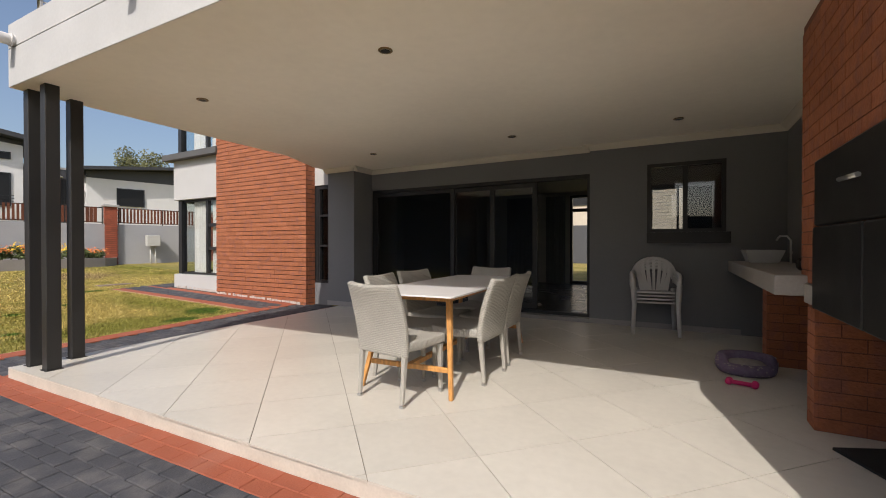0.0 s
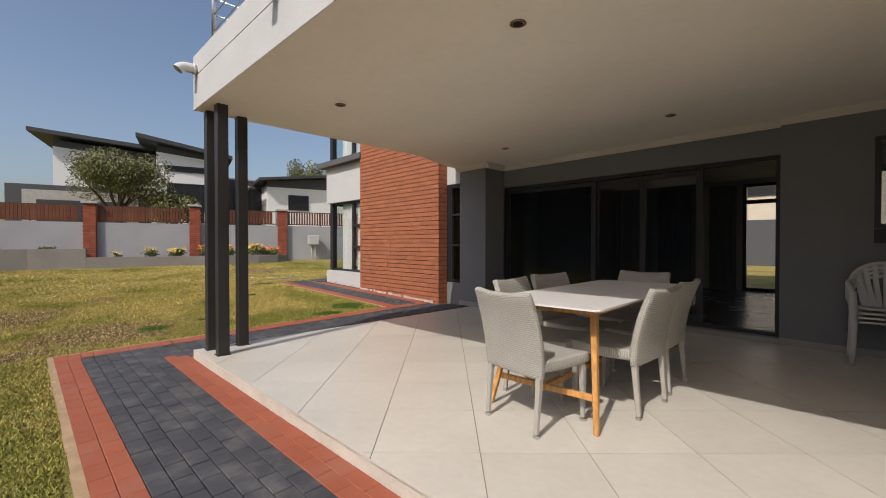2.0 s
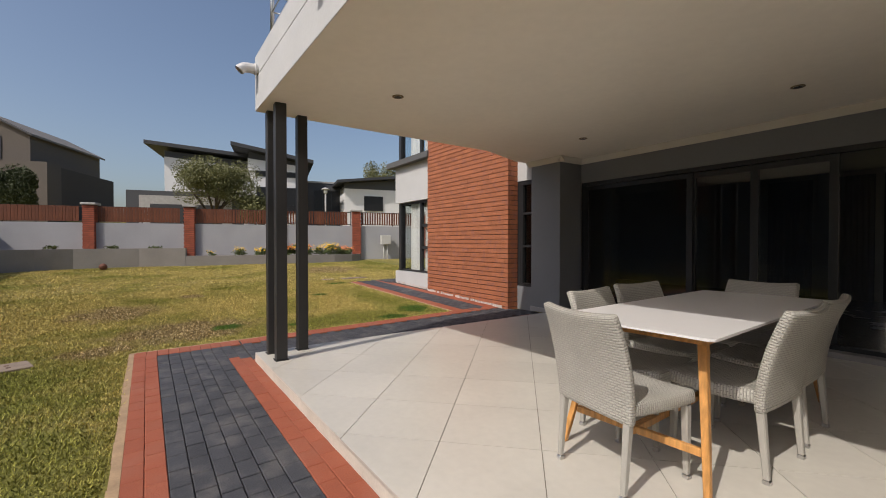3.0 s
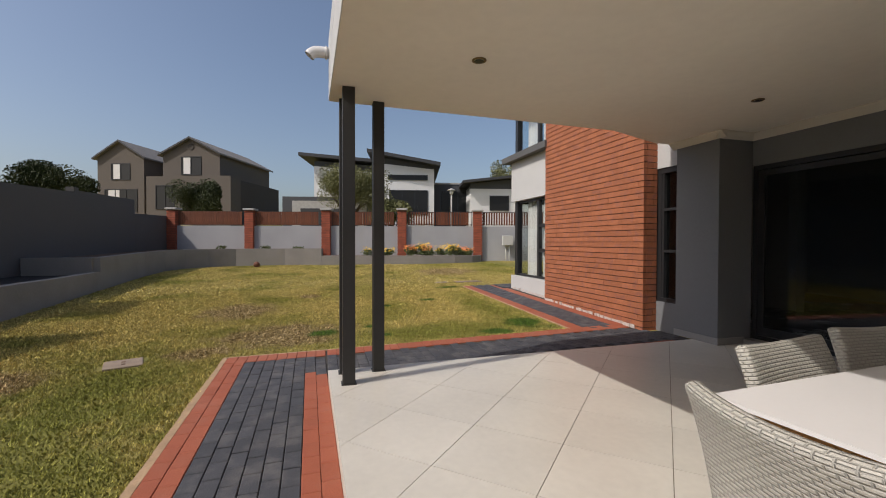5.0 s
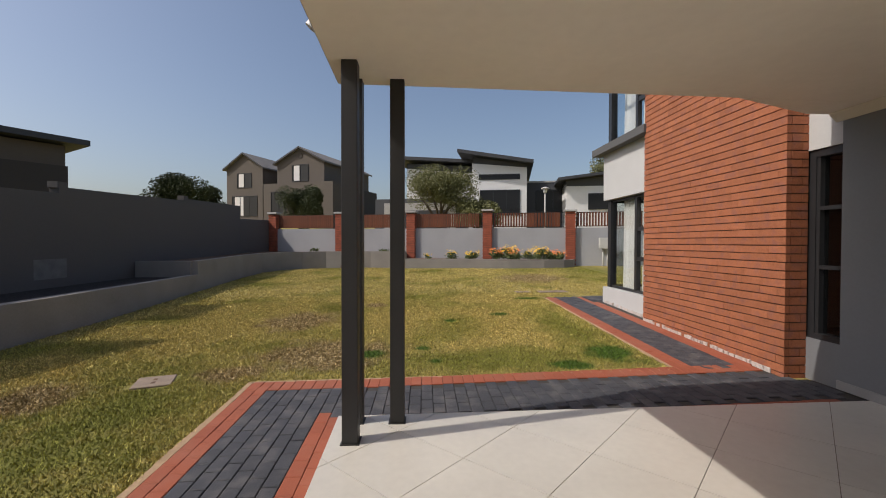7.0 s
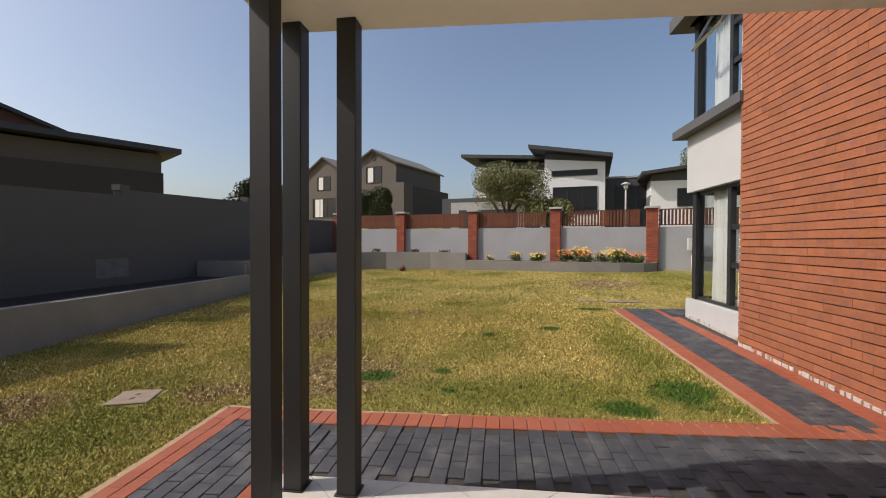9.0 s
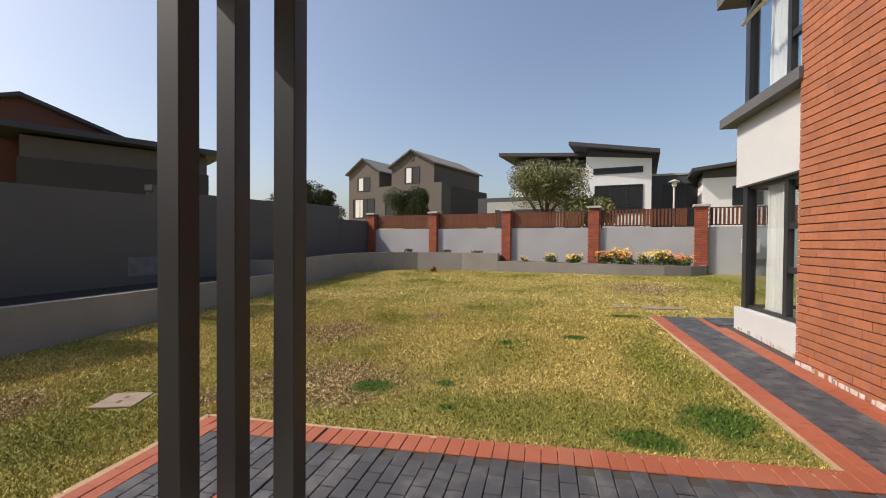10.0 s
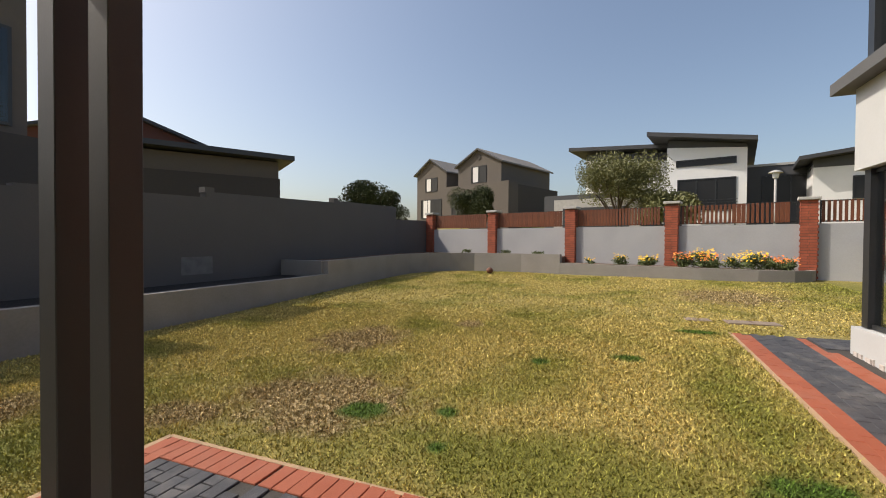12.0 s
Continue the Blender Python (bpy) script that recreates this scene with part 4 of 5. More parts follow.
def wedge(parent, x0, x1, y0, y1, z0, za, zb, mat, name="wall"):
    bm = bmesh.new()
    q = [(x0, z0), (x1, z0), (x1, zb), (x0, za)]
    a = [bm.verts.new((x, y0, z)) for x, z in q]
    b = [bm.verts.new((x, y1, z)) for x, z in q]
    bm.faces.new(a)
    bm.faces.new(b[::-1])
    for i in range(4):
        j = (i + 1) % 4
        bm.faces.new((a[i], b[i], b[j], a[j]))
    return part(name, bm, mat, parent)


def modern_house():
    """White and charcoal house; its own x runs along the street front, its -y faces the garden."""
    h = thing("modern_house", pose(-38.0, 8.0, -0.62, 0, 0, 78.0) @ Matrix.Translation((-8.0, 0, 0)), "modern white house with charcoal mono-pitch roofs", "house")
    # main white wing
    wedge(h, 6.9, 11.3, 0.0, 9.0, 2.0, 9.2, 8.46, M_MODGREY)
    wedge(h, 6.85, 11.35, -0.10, -0.0, 2.0, 8.65, 8.2, M_MODWHITE, "front_panel")
    mono_roof(h, 5.7, 11.85, -1.0, 9.5, 9.45, 8.40)
    window_on(h, 7.4, 10.8, 7.25, 7.7, -0.10, 0)
    window_on(h, 7.5, 10.8, 4.3, 6.4, -0.10, 2)
    for k in range(5):
        boxpart("balcony_rail", M_FRAME, (7.7, 10.9, -0.7, -0.66, 4.2 + k * 0.18, 4.23 + k * 0.18), h)
    # dark link
    boxpart("link_wall", M_MODGREY, (11.3, 14.7, 3.0, 9.0, 2.0, 7.35), h)
    boxpart("parapet", M_CAP, (11.3, 14.7, 2.95, 9.0, 7.35, 7.5), h)
    window_on(h, 12.2, 14.5, 4.8, 6.7, 3.0, 2)
    # right white wing
    wedge(h, 14.5, 22.0, 0.0, 9.0, 2.0, 6.8, 7.6, M_MODWHITE)
    wedge(h, 14.5, 22.0, -0.02, 8.9, 6.6, 7.05, 7.85, M_MODGREY, "gable_band")
    mono_roof(h, 13.8, 22.6, -0.8, 9.4, 7.0, 8.0, 0.22)
    window_on(h, 16.2, 17.9, 4.7, 6.0, -0.02, 0)
    # left wing behind the tree
    wedge(h, 0.6, 6.9, 2.5, 9.0, 2.0, 9.3, 8.85, M_MODGREY)
    wedge(h, 0.6, 6.9, 2.4, 2.5, 2.0, 8.8, 8.2, M_MODWHITE, "front_panel")
    mono_roof(h, -0.6, 7.2, 1.6, 9.4, 9.60, 9.0)
    # garage
    boxpart("garage", M_MODGREY, (0.2, 6.5, -5.5, 0.5, 1.0, 5.2), h)
    boxpart("garage_front", M_CAP, (0.9, 6.2, -5.56, -5.5, 1.0, 4.9), h)
    boxpart("garage_door", M_ROOFDARK, (1.5, 5.6, -5.60, -5.56, 1.0, 4.35), h)


modern_house()


def side_houses():
    # long low wing with a dark eave
    h = thing("beige_house", pose(-25.58, -15.75, -0.37, 0, 0, -34.5), "taupe single-storey house with a dark sloping roof", "house")
    boxpart("wall", M_FARHOUSE, (0.0, 7.9, -6.0, 0.0, 0.2, 6.75), h)
    boxpart("lower_band", M_FARDARK, (-0.08, 8.0, -6.08, 0.08, 0.2, 5.7), h)
    mono_roof(h, -0.8, 8.7, -7.0, 0.8, 6.80, 6.92, 0.28)
    gable_block(h, 3.5, 11.5, -13.0, -6.5, 0.2, 7.0, 9.0, M_FARDARK)
    # far gabled house in rust red
    g = thing("red_house", pose(-20.5, -22.5, -0.45, 0, 0, 148.0), "rust red two-storey house with a low gable", "house")
    gable_block(g, -5.0, 5.0, 0.0, 9.0, 0.0, 7.4, 9.2, M_REDHOUSE)
    boxpart("corner_panel", M_FARHOUSE, (3.2, 5.05, -0.06, 0.0, 0.0, 7.4), g)
    # tall near house
    t = thing("taupe_house", pose(-10.9, -9.6, 0), "taupe two-storey neighbouring house with tall dark windows", "house")
    boxpart("wall", M_FARHOUSE, (0.0, 1.5, -8.0, 0.0, -0.1, 7.8), t)
    wedge(t, 3.5, 10.0, -8.0, 0.0, -0.1, 8.2, 4.6, M_FARHOUSE)
    boxpart("link_wall", M_FARDARK, (1.5, 3.3, -8.0, -0.5, -0.1, 5.4), t)
    boxpart("lower_wing", M_FARDARK, (-0.35, 1.5, 0.0, 0.2, -0.1, 4.0), t)
    w = thing("window", None)
    w.parent = t
    boxpart("frame", M_FRAME, (0.3, 1.4, 0.0, 0.05, 4.2, 6.6), w)
    boxpart("pane", M_GLASS, (0.38, 1.32, 0.05, 0.056, 4.28, 6.52), w)
    boxpart("mullion", M_ALU, (0.8, 0.85, 0.05, 0.08, 4.28, 6.52), w)
    mono_roof(t, -0.1, 1.6, -8.2, 0.25, 7.8, 7.85, 0.22)
    mono_roof(t, 3.3, 10.2, -8.2, 0.3, 8.33, 4.5, 0.24)


side_houses()
lamp = thing("street_lamp", pose(-34.5, 12.0, gz(-34.5, 12.0)), "slim pale street lamp with a hat-shaped head", "street lamp")
bm = bmesh.new()
tube(bm, [(0, 0, 0), (0, 0, 3.55)], 0.06, 10)
part("pole", bm, M_CAP, lamp)
bm = bmesh.new()
lathe(bm, [(0.10, 3.55), (0.14, 3.6), (0.16, 3.85)], 16)
part("lantern", bm, M_CERAMIC, lamp)
bm = bmesh.new()
lathe(bm, [(0.34, 3.85), (0.30, 3.92), (0.08, 4.02)], 16)
part("hood", bm, M_CAP, lamp)
# building seen through the far door
f = thing("street_house", pose(0, 27.0, 0), "beige house across the street, seen through the entrance", "house")
boxpart("wall", M_BEIGE, (-14, 8, 0, 6, -0.1, 6.5), f)
boxpart("garage_door", M_MODGREY, (-7.5, -3.2, -0.06, 0, -0.1, 2.4), f)
window_on(f, -7.6, -3.4, 3.6, 4.9, 0.0, 2)
solid("road", M_CONCRETE, [(-20, 12, 13.4, 26.9, -0.12, -0.05)], "pale paved driveway on the street side", "driveway")

# meter box by the fence
mb = thing("meter_box", pose(-20.75, 10.68, gz(-20.75, 10.68) - 0.18, 0, 0, -14.5), "grey electrical meter box on two conduits at the wall", "meter box")
bm = bmesh.new()
box(bm, -0.16, 0.16, -0.25, 0.25, 0.95, 1.42, bevel=0.015)
part("cabinet", bm, M_GREYBOX, mb)
for v in (-0.09, 0.09):
    bm = bmesh.new()
    tube(bm, [(0, v, -0.05), (0, v, 0.96)], 0.03, 8)
    part("conduit", bm, M_GREYBOX, mb)

# loose things on the lawn
bl = thing("ball", pose(-21.45, -0.70, gz(-21.45, -0.7)), "small worn reddish-brown ball on the lawn", "ball")
bm = bmesh.new()
bmesh.ops.create_icosphere(bm, subdivisions=3, radius=0.13, matrix=Matrix.Translation((0, 0, 0.12)))
for v in bm.verts:
    v.co += Vector((noise.noise(v.co * 14), noise.noise(v.co * 14 + Vector((9, 0, 0))), 0)) * 0.015
part("skin", bm, M_BALL, bl)


def manhole(x, y, rz, sx, sy):
    m = thing("drain_cover", pose(x, y, gz(x, y), 0, 0, rz), "square concrete inspection cover set in the lawn", "drain cover", "drain covers")
    bm = bmesh.new()
    box(bm, -sx, sx, -sy, sy, -0.05, 0.018, bevel=0.006)
    part("slab", bm, M_MANHOLE, m)
    for u in (-0.06, 0.06):
        bm = bmesh.new()
        box(bm, u - 0.03, u + 0.03, -0.02, 0.02, 0.0182, 0.020)
        part("lift_hole", bm, M_SOIL, m, "dark lifting hole")


manhole(-7.57, -0.20, 20, 0.19, 0.19)
manhole(-13.7, 6.2, 5, 0.16, 0.38)
manhole(-13.75, 5.42, 5, 0.14, 0.2)

# ---------------------------------------------------------------- balcony rail and spouts
rail = thing("balcony_railing", pose(0, 0, SOFFIT + 0.60), "stainless steel balcony railing with thin horizontal bars", "railing")
for x in (-5.72, -4.2, -2.7, -1.2, 0.3):
    bm = bmesh.new()
    tube(bm, [(x, front(x, RY0) + 0.07, 0), (x, front(x, RY0) + 0.07, 1.0)], 0.021, 10)
    part("baluster", bm, M_ALU, rail)
for z in (0.15, 0.32, 0.49, 0.66, 0.83):
    bm = bmesh.new()
    tube(bm, [(-5.72, front(-5.72, RY0) + 0.07, z), (1.2, front(1.2, RY0) + 0.07, z)], 0.008, 6)
    part("bar", bm, M_ALU, rail)
for y in (3.6, 5.1, 6.6):
    bm = bmesh.new()
    tube(bm, [(-5.72, y, 0), (-5.72, y, 1.0)], 0.021, 10)
    part("baluster", bm, M_ALU, rail)
for z in (0.15, 0.32, 0.49, 0.66, 0.83):
    bm = bmesh.new()
    tube(bm, [(-5.72, front(-5.72, RY0) + 0.07, z), (-5.72, 7.5, z)], 0.008, 6)
    part("bar", bm, M_ALU, rail)
bm = bmesh.new()
tube(bm, [(-5.72, front(-5.72, RY0) + 0.07, 1.0), (1.2, front(1.2, RY0) + 0.07, 1.0)], 0.022, 10)
part("handrail", bm, M_ALU, rail)


def spout(x):
    s = thing("rain_spout", pose(x, front(x, RY0) - 0.006, SOFFIT + 0.42), "white plastic elbow rain spout on the balcony edge", "rain spout", "balcony spouts")
    bm = bmesh.new()
    path = [(0, 0.05, 0)] + [(0, -0.10 - 0.10 * math.sin(a), -0.10 * (1 - math.cos(a))) for a in (0, 0.25, 0.5, 0.75, 1.0)]
    tube(bm, path, 0.052, 16, cap=False)
    tube(bm, path, 0.046, 16, cap=False)
    part("elbow", bm, M_PLASTIC, s)
    bm = bmesh.new()
    tube(bm, [(0, -0.02, 0), (0, -0.035, 0)], 0.062, 16)
    part("collar", bm, M_PLASTIC, s)


for x in (-6.05, -3.98, -1.9):
    spout(x)


def downlight(x, y):
    d = thing("downlight", pose(x, y, SOFFIT), "recessed brass-rimmed ceiling downlight, switched off", "downlight", "patio downlights")
    bm = bmesh.new()
    lathe(bm, [(0.055, 0.002), (0.058, -0.006), (0.045, -0.010), (0.040, 0.002)], 24)
    part("rim", bm, material("brass_rim", (0.30, 0.22, 0.12), 0.35, metal=1.0, bump=0) if not bpy.data.materials.get("brass_rim") else bpy.data.materials["brass_rim"], d)
    bm = bmesh.new()
    lathe(bm, [(0.038, -0.0105), (0.030, -0.0125)], 20)
    part("bulb", bm, M_STEEL, d)


for x, y in ((-2.53, 3.255), (-4.873, 3.228), (-4.97, 6.186), (-2.568, 6.237), (-0.524, 6.414), (-0.30, 3.25)):
    downlight(x, y)


# ---------------------------------------------------------------- patio furniture
def dining_table():
    t = thing("dining_table", pose(-2.517, 4.443, 0, 0, 0, 4.0), "white topped dining table with splayed honey wood legs", "table")
    bm = bmesh.new()
    hx, hy, r = 0.45, 1.11, 0.024
    outline = []
    for cx, cy, a0 in ((hx - r, hy - r, 0), (-hx + r, hy - r, 90), (-hx + r, -hy + r, 180), (hx - r, -hy + r, 270)):
        for k in range(6):
            a = radians(a0 + 18 * k)
            outline.append((cx + r * math.cos(a), cy + r * math.sin(a)))
    prism(bm, outline, 0.786, 0.80)
    es = [e for e in bm.edges if abs(e.verts[0].co.z - e.verts[1].co.z) < 1e-6]
    bmesh.ops.bevel(bm, geom=es, offset=0.004, segments=2, affect="EDGES")
    part("tabletop", bm, M_TABLETOP, t, "glossy white table top")
    for b in ((-hx + 0.06, hx - 0.06, -hy + 0.06, -hy + 0.085, 0.752, 0.786), (-hx + 0.06, hx - 0.06, hy - 0.085, hy - 0.06, 0.752, 0.786), (-hx + 0.06, -hx + 0.085, -hy + 0.085, hy - 0.085, 0.752, 0.786), (hx - 0.085, hx - 0.06, -hy + 0.085, hy - 0.085, 0.752, 0.786)):
        boxpart("apron", M_TABLELEG, b, t)
    for sx in (-1, 1):
        for sy in (-1, 1):
            bm = bmesh.new()
            top, bot = (sx * (hx - 0.15), sy * (hy - 0.26), 0.785), (sx * (hx - 0.04), sy * (hy - 0.05), 0.0)
            rings = []
            for (x, y, z), w in ((top, 0.023), (bot, 0.016)):
                rings.append([bm.verts.new((x + a * w, y + b * w, z)) for a, b in ((-1, -1), (1, -1), (1, 1), (-1, 1))])
            for k in range(4):
                bm.faces.new((rings[0][k], rings[0][(k + 1) % 4], rings[1][(k + 1) % 4], rings[1][k]))
            bm.faces.new(rings[0][::-1])
            bm.faces.new(rings[1])
            bmesh.ops.bevel(bm, geom=list(bm.edges), offset=0.004, segments=1, affect="EDGES")
            part("leg", bm, M_TABLELEG, t)
    for sy in (-1, 1):
        y = sy * (hy - 0.12)
        boxpart("stretcher", M_TABLELEG, (-hx + 0.09, hx - 0.09, y - 0.014, y + 0.014, 0.185, 0.225), t, 0.003)
    boxpart("stretcher", M_TABLELEG, (-0.022, 0.022, -hy + 0.10, hy - 0.10, 0.18, 0.22), t, 0.003)


dining_table()


def sheet(bm, rows, thick, uv_scale=1.0):
    """A curved slab from a grid of points, with its weave laid along it."""
    uvl = bm.loops.layers.uv.verify()
    nr, ncol = len(rows), len(rows[0])
    front, back = [], []
    for i, row in enumerate(rows):
        fr, bk = [], []
        for j, p in enumerate(row):
            p = Vector(p)
            du = Vector(rows[i][min(j + 1, ncol - 1)]) - Vector(rows[i][max(j - 1, 0)])
            dv = Vector(rows[min(i + 1, nr - 1)][j]) - Vector(rows[max(i - 1, 0)][j])
            n = du.cross(dv).normalized() * thick / 2
            fr.append(bm.verts.new(p + n))
            bk.append(bm.verts.new(p - n))
        front.append(fr)
        back.append(bk)
    ul = [0.0]
    for j in range(1, ncol):
        ul.append(ul[-1] + (Vector(rows[0][j]) - Vector(rows[0][j - 1])).length)
    vl = [0.0]
    for i in range(1, nr):
        vl.append(vl[-1] + (Vector(rows[i][0]) - Vector(rows[i - 1][0])).length)

    def face(vs, uvs):
        f = bm.faces.new(vs)
        f.smooth = True
        for lp, (u, v) in zip(f.loops, uvs):
            lp[uvl].uv = (u, v)

    for i in range(nr - 1):
        for j in range(ncol - 1):
            uvs = [(ul[j], vl[i]), (ul[j + 1], vl[i]), (ul[j + 1], vl[i + 1]), (ul[j], vl[i + 1])]
            face((front[i][j], front[i][j + 1], front[i + 1][j + 1], front[i + 1][j]), uvs)
            face((back[i + 1][j], back[i + 1][j + 1], back[i][j + 1], back[i][j]), [uvs[3], uvs[2], uvs[1], uvs[0]])
    for i in range(nr - 1):
        for j in (0, ncol - 1):
            face((front[i][j], front[i + 1][j], back[i + 1][j], back[i][j]), [(0, vl[i]), (0, vl[i + 1]), (thick, vl[i + 1]), (thick, vl[i])])
    for j in range(ncol - 1):
        for i in (0, nr - 1):
            face((front[i][j], front[i][j + 1], back[i][j + 1], back[i][j]), [(ul[j], 0), (ul[j + 1], 0), (ul[j + 1], thick), (ul[j], thick)])


def wicker_chair():
    """Faces +y; its back is towards -y."""
    c = thing("dining_chair", None, "grey-beige woven resin dining chair with a high curved back", "chair", "chairs round the table")
    w = 0.235
    rows = []
    for k in range(13):
        v = k / 12
        z = 0.36 + v * 0.55
        y = -0.205 - 0.115 * v ** 1.9
        half = w + 0.012 * math.sin(v * math.pi)
        row = []
        for j in range(11):
            u = -1 + 2 * j / 10
            row.append((u * half, y - 0.020 * (1 - u * u) * (0.3 + v), z - 0.028 * (u * u) * (v ** 3) * 0.0 - 0.018 * (1 - u * u) * (v ** 6)))
        rows.append(row)
    bm = bmesh.new()
    sheet(bm, rows, 0.045)
    back = part("backrest", bm, M_WICKER, c)
    mod = back.modifiers.new("round", "BEVEL")
    mod.width, mod.segments, mod.limit_method, mod.angle_limit = 0.014, 2, "ANGLE", radians(50)
    rows = []
    for i in range(9):
        v = i / 8
        y = -0.215 + 0.455 * v
        row = []
        for j in range(9):
            u = -1 + 2 * j / 8
            row.append((u * w, y, 0.425 + 0.012 * (u * u) - 0.012 * (1 - (2 * v - 1) ** 2) + 0.006))
        rows.append(row)
    bm = bmesh.new()
    sheet(bm, rows, 0.075)
    seat = part("seat", bm, M_WICKER, c)
    mod = seat.modifiers.new("round", "BEVEL")
    mod.width, mod.segments, mod.limit_method, mod.angle_limit = 0.018, 2, "ANGLE", radians(50)
    for sx in (-1, 1):
        for yt, yb, zt in ((0.195, 0.205, 0.40), (-0.205, -0.235, 0.40)):
            bm = bmesh.new()
            rings = []
            for z, y, r in ((zt, yt, 0.019), (0.022, yb, 0.0135)):
                rings.append([bm.verts.new((sx * (w - 0.026) + a * r, y + b * r, z)) for a, b in ((-1, -1), (1, -1), (1, 1), (-1, 1))])
            for k in range(4):
                bm.faces.new((rings[0][k], rings[0][(k + 1) % 4], rings[1][(k + 1) % 4], rings[1][k]))
            bm.faces.new(rings[0][::-1])
            bm.faces.new(rings[1])
            bmesh.ops.bevel(bm, geom=list(bm.edges), offset=0.005, segments=1, affect="EDGES")
            leg = part("leg", bm, M_CHAIRLEG, c)
            bm = bmesh.new()
            x, r = sx * (w - 0.026), 0.0165
            box(bm, x - r, x + r, yb - r, yb + r, 0.0, 0.022, bevel=0.004)
            part("foot_cap", bm, M_ALU, leg, "metal foot cap")
    return c


ch = wicker_chair()
CHAIRS = [(-2.46, 3.38, -8), (-2.21, 4.09, 90), (-2.26, 4.74, 94), (-2.72, 3.92, -82), (-2.82, 4.60, -95), (-2.66, 5.32, 176)]
GROW = Matrix.Diagonal((1.07, 1.05, 1.0, 1))
ch.matrix_basis = pose(CHAIRS[0][0], CHAIRS[0][1], 0, 0, 0, CHAIRS[0][2]) @ GROW
for x, y, a in CHAIRS[1:]:
    copy_thing(ch, pose(x, y, 0, 0, 0, a) @ GROW)


def plastic_chair(z):
    """Moulded armchair with a fan of slats in its back; faces -y."""
    c = thing("plastic_chair", pose(-0.80, 7.02, z, 0, 0, 6), "white moulded plastic garden armchair in a stack by the wall", "chair", "stacked garden chairs")
    bm = bmesh.new()
    rows = []
    for i in range(7):
        v = i / 6
        rows.append([((-1 + 2 * j / 8) * 0.225, -0.22 + 0.42 * v, 0.43 - 0.02 * v - 0.015 * math.sin(v * math.pi)) for j in range(9)])
    sheet(bm, rows, 0.02)
    part("seat", bm, M_PLASTIC, c)
    bm = bmesh.new()
    top = [(0.26 * math.cos(a), 0.26 + 0.02 * math.sin(a), 0.66 + 0.21 * math.sin(a)) for a in [math.pi * k / 14 for k in range(15)]]
    tube(bm, top, 0.022, 8)
    part("back_rim", bm, M_PLASTIC, c)
    for k in range(7):
        u = (k - 3) / 3
        bm = bmesh.new()
        a = math.pi / 2 - u * 0.95
        p1 = Vector((0.25 * math.cos(a), 0.265, 0.66 + 0.20 * math.sin(a)))
        p0 = Vector((u * 0.12, 0.19, 0.42))
        pm = p0.lerp(p1, 0.5) + Vector((u * 0.01, -0.01, 0))
        vs = []
        for p in (p0, pm, p1):
            vs.append([bm.verts.new(p + Vector(q)) for q in ((-0.017, -0.006, 0), (0.017, -0.006, 0), (0.017, 0.006, 0), (-0.017, 0.006, 0))])
        for r0, r1 in zip(vs, vs[1:]):
            for i in range(4):
                bm.faces.new((r0[i], r0[(i + 1) % 4], r1[(i + 1) % 4], r1[i]))
        bm.faces.new(vs[0][::-1])
        bm.faces.new(vs[-1])
        part("back_slat", bm, M_PLASTIC, c)
    for s in (-1, 1):
        bm = bmesh.new()
        tube(bm, [(s * 0.26, 0.26, 0.68), (s * 0.285, 0.12, 0.665), (s * 0.29, -0.05, 0.65), (s * 0.285, -0.19, 0.63), (s * 0.275, -0.24, 0.57)], [0.022, 0.026, 0.028, 0.026, 0.022], 8)
        part("armrest", bm, M_PLASTIC, c)
        for pts in ([(s * 0.275, -0.23, 0.60), (s * 0.26, -0.235, 0.40), (s * 0.275, -0.26, 0.0)], [(s * 0.24, 0.22, 0.45), (s * 0.25, 0.25, 0.25), (s * 0.265, 0.285, 0.0)]):
            if z > 0:
                pts = [pts[0], pts[1]]
            bm = bmesh.new()
            tube(bm, pts, [0.03, 0.028, 0.024][:len(pts)], 8)
            part("leg", bm, M_PLASTIC, c)
    return c


for k in range(4):
    plastic_chair(0.045 * k)


# ---------------------------------------------------------------- barbecue corner
def brick_block(name, x0, x1, y0, y1, z0, z1, label, faces=("x0", "y0")):
    """Brick-faced masonry: a mortar core with courses standing proud of it."""
    t = thing(name, None, label, "brickwork", "", "structure")
    boxpart("core", M_JOINT, (x0 + 0.006, x1, y0 + 0.006, y1, z0, z1), t)
    bm = bmesh.new()
    z, k = z0 + 0.004, 0
    while z + 0.07 < z1:
        if "x0" in faces:
            y = y0 - (0.12 if k % 2 else 0)
            while y < y1:
                a, b = max(y, y0), min(y + 0.226, y1)
                if b - a > 0.02:
                    box(bm, x0, x0 + 0.02, a + 0.0, b, z, z + 0.079)
                y += 0.232
        if "y0" in faces:
            x = x0 + 0.021 - (0.12 if k % 2 else 0)
            while x < x1:
                a, b = max(x, x0 + 0.021), min(x + 0.226, x1)
                if b - a > 0.02:
                    box(bm, a, b, y0, y0 + 0.02, z, z + 0.079)
                x += 0.232
        z += 0.0865
        k += 1
    tagged(part("brickwork", bm, M_BRICKJ, t), kind="stuff")


